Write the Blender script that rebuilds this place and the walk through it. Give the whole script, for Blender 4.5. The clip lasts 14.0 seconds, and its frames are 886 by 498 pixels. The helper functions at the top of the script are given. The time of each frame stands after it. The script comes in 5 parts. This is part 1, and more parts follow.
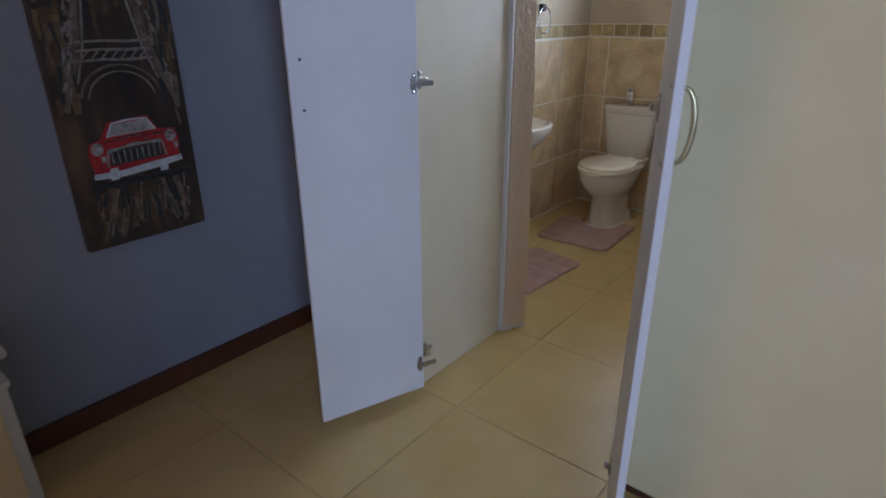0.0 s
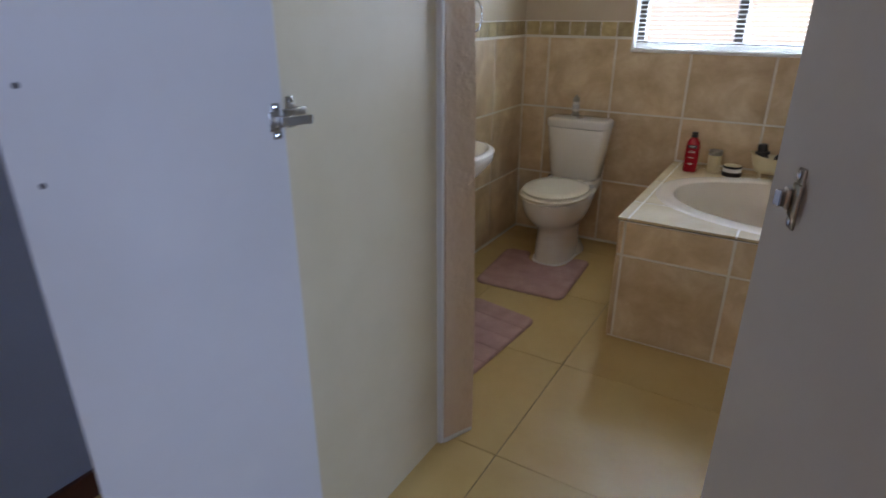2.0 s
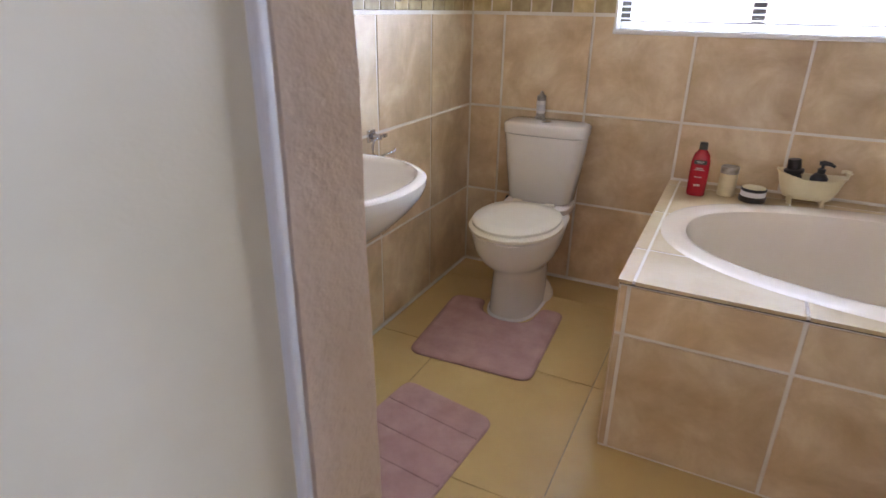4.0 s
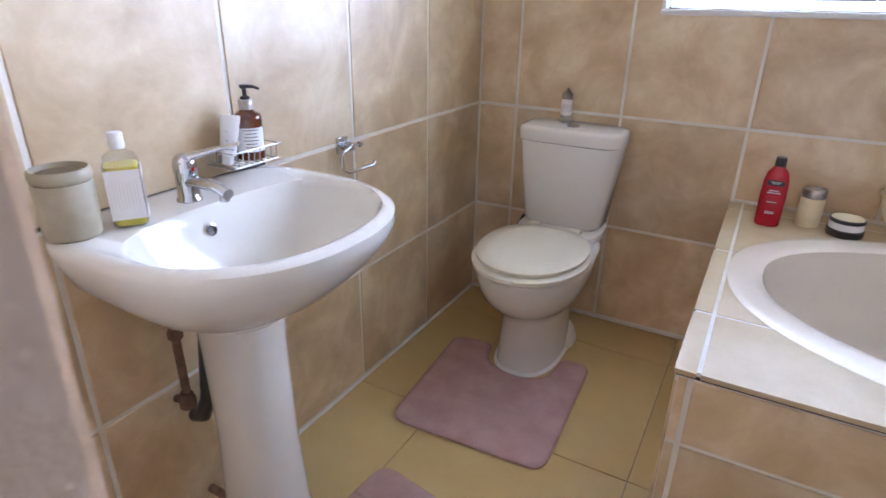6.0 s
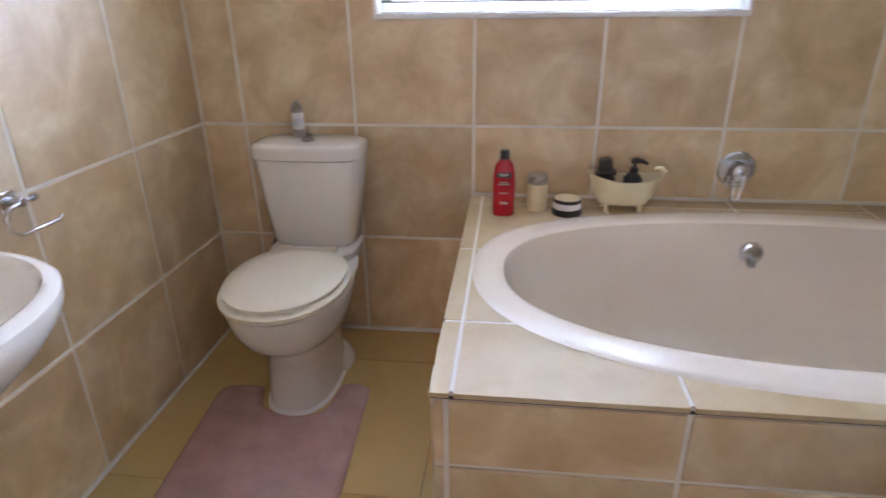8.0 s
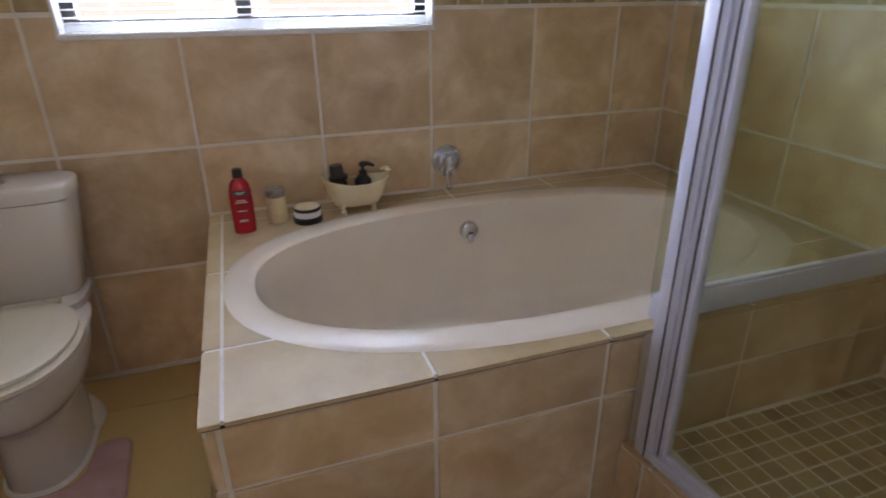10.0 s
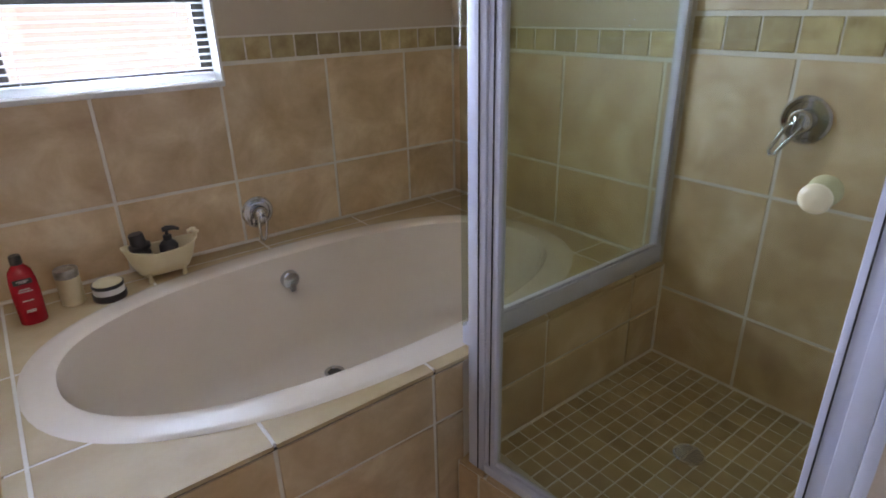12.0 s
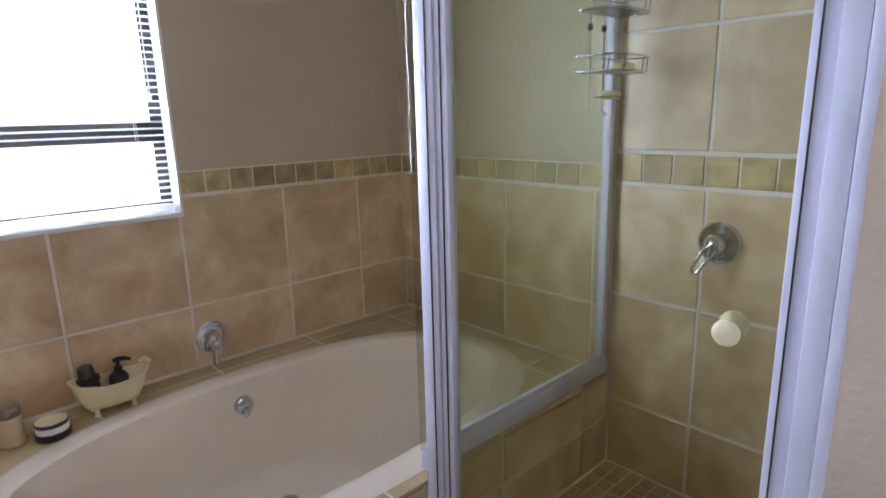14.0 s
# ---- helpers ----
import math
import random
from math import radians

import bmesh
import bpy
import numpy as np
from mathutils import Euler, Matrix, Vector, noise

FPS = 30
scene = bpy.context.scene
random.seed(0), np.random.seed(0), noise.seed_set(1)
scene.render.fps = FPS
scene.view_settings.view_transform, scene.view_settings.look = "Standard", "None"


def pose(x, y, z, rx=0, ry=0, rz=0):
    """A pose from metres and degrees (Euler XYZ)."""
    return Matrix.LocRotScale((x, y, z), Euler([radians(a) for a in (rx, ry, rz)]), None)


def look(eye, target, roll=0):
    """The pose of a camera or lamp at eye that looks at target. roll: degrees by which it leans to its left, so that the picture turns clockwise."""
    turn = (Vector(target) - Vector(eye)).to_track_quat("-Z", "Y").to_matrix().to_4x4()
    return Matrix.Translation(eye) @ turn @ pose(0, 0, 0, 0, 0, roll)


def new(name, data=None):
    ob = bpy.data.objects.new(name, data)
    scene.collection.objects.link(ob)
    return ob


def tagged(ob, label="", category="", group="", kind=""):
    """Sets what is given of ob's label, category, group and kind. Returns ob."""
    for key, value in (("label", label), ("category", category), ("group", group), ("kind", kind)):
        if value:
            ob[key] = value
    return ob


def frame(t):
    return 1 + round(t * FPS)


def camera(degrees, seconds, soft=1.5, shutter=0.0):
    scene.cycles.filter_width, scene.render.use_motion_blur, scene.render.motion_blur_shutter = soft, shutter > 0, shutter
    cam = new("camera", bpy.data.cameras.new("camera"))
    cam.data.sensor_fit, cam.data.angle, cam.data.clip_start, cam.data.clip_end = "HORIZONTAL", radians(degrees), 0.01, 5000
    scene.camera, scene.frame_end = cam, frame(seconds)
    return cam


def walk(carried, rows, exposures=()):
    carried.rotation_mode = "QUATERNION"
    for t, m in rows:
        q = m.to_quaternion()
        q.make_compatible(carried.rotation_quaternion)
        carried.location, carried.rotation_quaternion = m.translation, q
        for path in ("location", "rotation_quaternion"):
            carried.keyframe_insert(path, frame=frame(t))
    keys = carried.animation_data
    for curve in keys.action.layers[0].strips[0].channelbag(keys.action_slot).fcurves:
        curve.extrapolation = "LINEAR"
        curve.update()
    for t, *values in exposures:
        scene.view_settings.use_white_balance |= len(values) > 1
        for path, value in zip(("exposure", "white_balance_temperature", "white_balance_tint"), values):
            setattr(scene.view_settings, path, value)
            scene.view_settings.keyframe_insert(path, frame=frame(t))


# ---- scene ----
cam = camera(75.0, 14.0, 1.6, 0.5)
PATH = [
    (0, (0.441, 0.094, 1.373), (-0.729, 1.528, 0.614), -0.3),
    (0.5, (0.281, 0.264, 1.364), (-0.862, 1.718, 0.604), 0.2),
    (1, (0.182, 0.428, 1.358), (-0.935, 1.898, 0.592), 0.0),
    (1.5, (0.054, 0.589, 1.378), (-1.028, 2.082, 0.604), 0.1),
    (2, (-0.023, 0.757, 1.347), (-0.984, 2.336, 0.583), 0.1),
    (2.5, (-0.101, 0.956, 1.346), (-0.944, 2.601, 0.582), -0.1),
    (4.8, (-0.443, 1.866, 1.18), (-1.271, 3.514, 0.406), 1.3),
    (5, (-0.445, 1.919, 1.183), (-1.313, 3.544, 0.405), 1.0),
    (5.5, (-0.495, 2.015, 1.164), (-1.387, 3.624, 0.38), 0.9),
    (6, (-0.521, 2.082, 1.166), (-1.41, 3.69, 0.376), 1.0),
    (6.5, (-0.504, 2.171, 1.17), (-1.306, 3.825, 0.38), 0.9),
    (7, (-0.481, 2.251, 1.177), (-1.169, 3.955, 0.388), 0.5),
    (7.5, (-0.464, 2.265, 1.173), (-0.931, 4.044, 0.388), 0.2),
    (8, (-0.449, 2.242, 1.183), (-0.666, 4.069, 0.398), -0.7),
    (10.3, (-0.423, 2.154, 1.273), (0.287, 3.833, 0.451), -0.5),
    (10.5, (-0.421, 2.15, 1.28), (0.366, 3.795, 0.459), -0.6),
    (11, (-0.41, 2.138, 1.301), (0.524, 3.705, 0.48), -0.9),
    (11.5, (-0.418, 2.124, 1.34), (0.629, 3.619, 0.522), -1.1),
    (12, (-0.419, 2.111, 1.375), (0.704, 3.572, 0.597), -1.3),
    (12.5, (-0.417, 2.103, 1.401), (0.764, 3.541, 0.669), -1.4),
    (13, (-0.428, 2.094, 1.425), (0.801, 3.526, 0.761), -1.5),
    (13.5, (-0.445, 2.082, 1.45), (0.841, 3.511, 0.898), -1.4),
    (14, (-0.463, 2.07, 1.466), (0.863, 3.497, 1.013), -1.4),
]

# exposure of the clip's camera: darker in the hall, brighter in the bathroom
EXPOSURES = [(0.0, 0.0, 10250, 45.5), (1.5, -0.06, 10100, 44.5), (2.7, 0.20, 10800, 50), (4.8, 1.03, 9300, 55), (6.0, 1.00, 8500, 53), (7.0, 1.02, 8450, 54), (8.1, 0.80, 9400, 54), (10.3, 0.10, 10200, 54), (12.0, 0.08, 9800, 52), (14.0, 0.33, 9700, 54)]
walk(cam, [(t, look(eye, target, roll)) for t, eye, target, roll in PATH], EXPOSURES)

# ---- world and light ----
world = bpy.data.worlds.new("world")
scene.world = world
world.use_nodes = True
wn = world.node_tree.nodes
sky = wn.new("ShaderNodeTexSky")
sky.sky_type = "NISHITA"
sky.sun_disc = False
sky.sun_elevation, sky.sun_rotation = radians(42), radians(215)
wn["Background"].inputs["Strength"].default_value = 0.10
world.node_tree.links.new(sky.outputs[0], wn["Background"].inputs["Color"])


def lamp(name, kind, energy, colour, m, **more):
    data = bpy.data.lights.new(name, kind)
    data.energy, data.color = energy, colour
    for key, value in more.items():
        setattr(data, key, value)
    ob = new(name, data)
    ob.matrix_world = m
    return ob


lamp("sun", "SUN", 3.0, (1.0, 0.95, 0.88), look((0, 0, 0), (0.42, 0.6, -0.66)), angle=radians(0.5))
lamp("bathroom_window_light", "AREA", 390, (0.27, 0.60, 1.0), look((-0.32, 4.62, 1.72), (-0.32, 0, 1.35)),
     shape="RECTANGLE", size=1.9, size_y=1.5)
lamp("bedroom_window_light", "AREA", 222, (0.165, 0.465, 1.0), look((3.35, -1.7, 1.5), (-1.2, 1.2, 0.95)),
     shape="RECTANGLE", size=1.3, size_y=1.25)
# weak fill lamp outside an added, unseen south window
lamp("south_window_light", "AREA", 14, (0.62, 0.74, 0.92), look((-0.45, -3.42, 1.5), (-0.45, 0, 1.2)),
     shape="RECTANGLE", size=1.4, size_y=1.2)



# ---- materials ----
def material(name, colour, rough=0.5, metal=0.0, second=None, scale=6.0, detail=4.0, bump=0.0, bump_scale=40.0,
             vary=0.0, contrast=(0.3, 0.7), coat=0.0, spec=0.5, stretch=(1, 1, 1), rough_vary=0.0, third=None, swirl=0.0):
    """A surface with large and fine variation, in metres."""
    mat = bpy.data.materials.new(name)
    mat.use_nodes = True
    nodes, links = mat.node_tree.nodes, mat.node_tree.links
    shader = nodes["Principled BSDF"]
    shader.inputs["Roughness"].default_value = rough
    shader.inputs["Metallic"].default_value = metal
    shader.inputs["Coat Weight"].default_value = coat
    shader.inputs["Coat Roughness"].default_value = rough * 0.8
    shader.inputs["Specular IOR Level"].default_value = spec
    geo = nodes.new("ShaderNodeNewGeometry")
    info = nodes.new("ShaderNodeObjectInfo")
    shift = nodes.new("ShaderNodeVectorMath")
    shift.operation = "MULTIPLY_ADD"
    links.new(geo.outputs["Position"], shift.inputs[0])
    shift.inputs[1].default_value = stretch
    move = nodes.new("ShaderNodeMath")
    move.operation = "MULTIPLY"
    links.new(info.outputs["Random"], move.inputs[0])
    move.inputs[1].default_value = 37.0 if vary else 0.0
    links.new(move.outputs[0], shift.inputs[2])

    def cloud(size, det):
        tex = nodes.new("ShaderNodeTexNoise")
        tex.inputs["Scale"].default_value = size
        tex.inputs["Detail"].default_value = det
        tex.inputs["Roughness"].default_value = 0.6
        links.new(shift.outputs[0], tex.inputs["Vector"])
        return tex

    big = cloud(scale, detail)
    big.inputs["Distortion"].default_value = swirl
    if second:
        ramp = nodes.new("ShaderNodeValToRGB")
        ramp.color_ramp.elements[0].position, ramp.color_ramp.elements[1].position = contrast
        ramp.color_ramp.elements[0].color = (*colour, 1)
        ramp.color_ramp.elements[1].color = (*second, 1)
        if third:
            e = ramp.color_ramp.elements.new(sum(contrast) / 2)
            e.color = (*third, 1)
        links.new(big.outputs["Fac"], ramp.inputs["Fac"])
        out = ramp.outputs["Color"]
        if vary:
            hue = nodes.new("ShaderNodeHueSaturation")
            span = nodes.new("ShaderNodeMapRange")
            span.inputs["To Min"].default_value, span.inputs["To Max"].default_value = 1 - vary, 1 + vary
            links.new(info.outputs["Random"], span.inputs["Value"])
            links.new(span.outputs[0], hue.inputs["Value"])
            links.new(out, hue.inputs["Color"])
            out = hue.outputs["Color"]
        links.new(out, shader.inputs["Base Color"])
    else:
        shader.inputs["Base Color"].default_value = (*colour, 1)
    if rough_vary:
        span = nodes.new("ShaderNodeMapRange")
        span.inputs["To Min"].default_value, span.inputs["To Max"].default_value = rough - rough_vary, rough + rough_vary
        links.new(cloud(scale * 2.3, 3).outputs["Fac"], span.inputs["Value"])
        links.new(span.outputs[0], shader.inputs["Roughness"])
    if bump:
        node = nodes.new("ShaderNodeBump")
        node.inputs["Strength"].default_value = 1.0
        node.inputs["Distance"].default_value = bump
        links.new(cloud(bump_scale, 3).outputs["Fac"], node.inputs["Height"])
        links.new(node.outputs[0], shader.inputs["Normal"])
    return mat


def pane_material(name, tint, gloss=1.0, rough=0.0):
    """Thin clear glass: sees through, and mirrors by Fresnel."""
    mat = bpy.data.materials.new(name)
    mat.use_nodes = True
    nodes, links = mat.node_tree.nodes, mat.node_tree.links
    nodes.remove(nodes["Principled BSDF"])
    clear, shine = nodes.new("ShaderNodeBsdfTransparent"), nodes.new("ShaderNodeBsdfGlossy")
    clear.inputs["Color"].default_value = (*tint, 1)
    shine.inputs["Roughness"].default_value = rough
    weight, mix = nodes.new("ShaderNodeLayerWeight"), nodes.new("ShaderNodeMixShader")
    weight.inputs["Blend"].default_value = 0.5
    power, fres = nodes.new("ShaderNodeMath"), nodes.new("ShaderNodeMath")
    power.operation, fres.operation = "POWER", "MULTIPLY_ADD"
    power.inputs[1].default_value = 5.0
    fres.inputs[1].default_value, fres.inputs[2].default_value = 0.9 * gloss, 0.035 * gloss
    links.new(weight.outputs["Facing"], power.inputs[0])
    links.new(power.outputs[0], fres.inputs[0])
    links.new(fres.outputs[0], mix.inputs["Fac"])
    links.new(clear.outputs[0], mix.inputs[1])
    links.new(shine.outputs[0], mix.inputs[2])
    links.new(mix.outputs[0], nodes["Material Output"].inputs["Surface"])
    return mat


WALL_TILE = material("wall_tile", (0.47, 0.27, 0.118), 0.56, second=(0.78, 0.59, 0.375), third=(0.62, 0.40, 0.212), scale=5.5,
                     detail=7, bump=0.0006, bump_scale=14, vary=0.11, contrast=(0.30, 0.70), rough_vary=0.07, spec=1.0, coat=1.0, swirl=0.35)
DECK_TILE = material("deck_tile", (0.49, 0.32, 0.16), 0.50, second=(0.60, 0.43, 0.25), scale=6, detail=6, bump=0.0004,
                     bump_scale=20, vary=0.03, rough_vary=0.06)
BAND_TILE = material("band_tile", (0.33, 0.205, 0.082), 0.45, second=(0.56, 0.43, 0.22), scale=16, detail=6, bump=0.0012,
                     bump_scale=60, vary=0.32)
MOSAIC = material("mosaic", (0.38, 0.25, 0.12), 0.42, second=(0.56, 0.41, 0.24), scale=12, detail=6, bump=0.001,
                  bump_scale=70, vary=0.13)
GROUT = material("grout", (0.70, 0.63, 0.54), 0.85, second=(0.82, 0.77, 0.69), scale=9, bump=0.0008, bump_scale=150)
FLOOR_GROUT = material("floor_grout", (0.22, 0.17, 0.10), 0.8, second=(0.34, 0.27, 0.17), scale=10)
FLOOR_TILE = material("floor_tile", (0.57, 0.35, 0.132), 0.36, second=(0.63, 0.41, 0.175), scale=4, detail=6, vary=0.025,
                      bump=0.0002, bump_scale=8, rough_vary=0.05)
BATH_PAINT = material("bath_paint", (0.56, 0.43, 0.305), 0.6, second=(0.62, 0.49, 0.365), scale=2.5, bump=0.0012, bump_scale=55)
# one wall paint twice: brighter light is put into the first one's colour
JAMB_PAINT_LIT = material("jamb_paint_lit", (0.78, 0.55, 0.40), 0.42, second=(0.84, 0.61, 0.46), scale=5, bump=0.0065, bump_scale=29)
JAMB_PAINT_BASE = material("jamb_paint_base", (0.50, 0.37, 0.275), 0.45, second=(0.57, 0.43, 0.33), scale=5, bump=0.004, bump_scale=30)
HALL_PAINT = material("hall_paint", (0.235, 0.26, 0.29), 0.65, second=(0.275, 0.30, 0.33), scale=2, bump=0.0008, bump_scale=90)
CEILING_PAINT = material("ceiling_paint", (0.72, 0.70, 0.66), 0.8, second=(0.78, 0.76, 0.72), scale=2, bump=0.0006, bump_scale=80)
BOARD_WHITE = material("board_white", (0.66, 0.65, 0.62), 0.42, second=(0.72, 0.71, 0.68), scale=3, rough_vary=0.06,
                       bump=0.0002, bump_scale=200)
BEIGE_BOARD = material("beige_board", (0.66, 0.53, 0.35), 0.48, second=(0.72, 0.59, 0.41), scale=3.5, rough_vary=0.08, bump=0.0003, bump_scale=160)
CREAM_BOARD = material("cream_board", (0.76, 0.58, 0.33), 0.45, second=(0.82, 0.64, 0.39), scale=3, bump=0.0003, bump_scale=150)
BASEBOARD = material("baseboard_wood", (0.085, 0.022, 0.012), 0.38, second=(0.15, 0.045, 0.022), scale=9, stretch=(1, 0.15, 1),
                     bump=0.0004, bump_scale=60)
CERAMIC = material("ceramic", (0.73, 0.68, 0.60), 0.10, second=(0.77, 0.72, 0.64), scale=3, coat=0.4)
SEAT_PLASTIC = material("seat_plastic", (0.80, 0.71, 0.55), 0.22, second=(0.83, 0.74, 0.58), scale=5)
TUB_ACRYLIC = material("tub_acrylic", (0.78, 0.65, 0.525), 0.22, second=(0.83, 0.70, 0.575), scale=4)
CHROME = material("chrome", (0.52, 0.53, 0.56), 0.08, 1.0, second=(0.60, 0.61, 0.64), scale=30)
STEEL = material("worn_steel", (0.30, 0.28, 0.25), 0.32, 1.0, second=(0.50, 0.47, 0.43), scale=60)
BRASS = material("dull_brass", (0.50, 0.40, 0.22), 0.30, 1.0, second=(0.62, 0.52, 0.32), scale=40)
# white frames, with the bluish daylight on them tinted into the colour
WHITE_METAL = material("white_metal", (0.58, 0.60, 0.70), 0.30, second=(0.64, 0.66, 0.76), scale=7, rough_vary=0.05)
BRONZE = material("bronze_frame", (0.035, 0.030, 0.026), 0.4, 0.3, second=(0.06, 0.052, 0.045), scale=12)
BLIND = material("blind_white", (0.80, 0.80, 0.78), 0.4, second=(0.84, 0.84, 0.82), scale=8)
mix, thin = BLIND.node_tree.nodes.new("ShaderNodeMixShader"), BLIND.node_tree.nodes.new("ShaderNodeBsdfTranslucent")
thin.inputs["Color"].default_value = (0.9, 0.9, 0.88, 1)
mix.inputs["Fac"].default_value = 0.55
BLIND.node_tree.links.new(BLIND.node_tree.nodes["Principled BSDF"].outputs[0], mix.inputs[1])
BLIND.node_tree.links.new(thin.outputs[0], mix.inputs[2])
BLIND.node_tree.links.new(mix.outputs[0], BLIND.node_tree.nodes["Material Output"].inputs["Surface"])
PLASTER_WHITE = material("plaster_white", (0.72, 0.70, 0.66), 0.6, second=(0.78, 0.76, 0.72), scale=7, bump=0.001, bump_scale=60)
MAT_PILE = material("mat_pile", (0.50, 0.275, 0.245), 0.95, second=(0.60, 0.355, 0.32), scale=14, detail=6, bump=0.004,
                    bump_scale=260, spec=0.1)
MAT_EDGE = material("mat_edge", (0.42, 0.225, 0.20), 0.95, second=(0.50, 0.29, 0.26), scale=20, bump=0.002, bump_scale=300, spec=0.1)
BLACK_PLASTIC = material("black_plastic", (0.018, 0.016, 0.016), 0.35, second=(0.03, 0.027, 0.026), scale=20)
RED_PLASTIC = material("red_plastic", (0.50, 0.012, 0.020), 0.22, second=(0.58, 0.02, 0.03), scale=10)
CREAM_PLASTIC = material("cream_plastic", (0.75, 0.62, 0.38), 0.38, second=(0.80, 0.68, 0.45), scale=20)
JAR_CREAM = material("jar_cream", (0.66, 0.53, 0.32), 0.5, second=(0.74, 0.61, 0.39), scale=18)
CREAM_CLAY = material("cream_clay", (0.34, 0.275, 0.185), 0.55, second=(0.43, 0.36, 0.255), scale=18, bump=0.0004, bump_scale=120)
CLAY_DARK = material("clay_dark", (0.20, 0.145, 0.09), 0.6, second=(0.28, 0.21, 0.14), scale=22, bump=0.0004, bump_scale=120)
LABEL_WHITE = material("label_white", (0.75, 0.73, 0.70), 0.6, second=(0.80, 0.78, 0.75), scale=30)
LABEL_PINK = material("label_print", (0.60, 0.47, 0.43), 0.6, second=(0.68, 0.55, 0.50), scale=30)
INK = material("ink", (0.09, 0.08, 0.08), 0.7, second=(0.14, 0.12, 0.12), scale=30)
SILVER_INK = material("silver_ink", (0.60, 0.60, 0.60), 0.4, second=(0.7, 0.7, 0.7), scale=30)
AMBER = material("amber_glass", (0.11, 0.018, 0.004), 0.08, second=(0.16, 0.03, 0.007), scale=12, coat=0.5)
OIL = material("yellow_oil", (0.66, 0.50, 0.07), 0.08, second=(0.72, 0.57, 0.09), scale=10, coat=0.6)
CLEAR_PLASTIC = pane_material("clear_plastic", (0.90, 0.92, 0.92))
SEALANT = material("sealant", (0.66, 0.59, 0.50), 0.6, second=(0.80, 0.74, 0.66), scale=14, bump=0.001, bump_scale=90)
RUST = material("rusty_pipe", (0.10, 0.045, 0.025), 0.8, second=(0.22, 0.11, 0.07), scale=45, bump=0.0015, bump_scale=120)
WINDOW_GLASS = pane_material("window_glass", (0.96, 0.98, 0.97))
SHOWER_GLASS = pane_material("shower_glass", (0.88, 0.915, 0.85))
DARK_GAP = material("dark_gap", (0.02, 0.016, 0.012), 0.8, second=(0.04, 0.03, 0.024), scale=30)
CANVAS = material("painted_canvas", (0.020, 0.012, 0.008), 0.55, second=(0.17, 0.095, 0.05), third=(0.055, 0.032, 0.02), scale=7, detail=7,
                  bump=0.0012, bump_scale=120, stretch=(1, 1, 0.35), contrast=(0.32, 0.75))
PAINT_RED = material("oil_red", (0.42, 0.012, 0.015), 0.4, second=(0.62, 0.04, 0.035), scale=25, bump=0.001, bump_scale=160)
PAINT_GREY = material("oil_grey", (0.20, 0.19, 0.18), 0.5, second=(0.50, 0.48, 0.45), scale=40, bump=0.001, bump_scale=160)
PAINT_BROWN = material("oil_brown", (0.07, 0.045, 0.03), 0.5, second=(0.26, 0.19, 0.14), scale=28, bump=0.001, bump_scale=160)
PAINT_IRON = material("oil_iron", (0.13, 0.11, 0.095), 0.5, second=(0.36, 0.33, 0.29), scale=60, bump=0.001, bump_scale=160)
PAINT_UMBER = material("oil_umber", (0.055, 0.030, 0.016), 0.5, second=(0.15, 0.085, 0.045), scale=26, bump=0.001, bump_scale=160)
PAINT_OCHRE = material("oil_ochre", (0.12, 0.065, 0.025), 0.5, second=(0.26, 0.15, 0.065), scale=26, bump=0.001, bump_scale=160)
PAINT_PALE = material("oil_pale", (0.34, 0.40, 0.42), 0.45, second=(0.62, 0.66, 0.66), scale=45, bump=0.001, bump_scale=160)
PAINT_DARK = material("oil_dark", (0.012, 0.014, 0.014), 0.45, second=(0.04, 0.045, 0.045), scale=30)
PAINT_GREEN = material("oil_green", (0.10, 0.22, 0.18), 0.5, second=(0.30, 0.42, 0.36), scale=40)
# emission that stands in for blown-out daylight beyond the bathroom window
GLOW = bpy.data.materials.new("glowing_sky_sheet")
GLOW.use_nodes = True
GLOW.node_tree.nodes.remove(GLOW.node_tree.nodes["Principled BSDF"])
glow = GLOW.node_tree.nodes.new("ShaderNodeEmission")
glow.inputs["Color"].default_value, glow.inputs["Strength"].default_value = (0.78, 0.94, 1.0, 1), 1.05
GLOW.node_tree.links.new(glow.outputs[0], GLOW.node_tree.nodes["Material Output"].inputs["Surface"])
CONCRETE = material("yard", (0.30, 0.28, 0.24), 0.9, second=(0.40, 0.37, 0.32), scale=1.5, bump=0.004, bump_scale=20)


# ---- mesh helpers ----
def part(name, bm, mat, parent=None, label="", smooth=None, place=None):
    """Links a bmesh as one mesh object, under a thing or a part where one is given."""
    mesh = bpy.data.meshes.new(name)
    bmesh.ops.recalc_face_normals(bm, faces=bm.faces)
    bm.to_mesh(mesh)
    bm.free()
    mesh.materials.append(mat)
    if smooth:
        mesh.polygons.foreach_set("use_smooth", [True] * len(mesh.polygons))
        mesh.set_sharp_from_angle(angle=radians(smooth))
    ob = new(name, mesh)
    if parent:
        ob.parent = parent
    if place is not None:
        ob.matrix_basis = place
    if label:
        tagged(ob, label)
    return ob


def thing(name, label, category, m=None, group="", kind=""):
    ob = new(name)
    ob.empty_display_size = 0.05
    if m is not None:
        ob.matrix_basis = m
    return tagged(ob, label, category, group, kind)


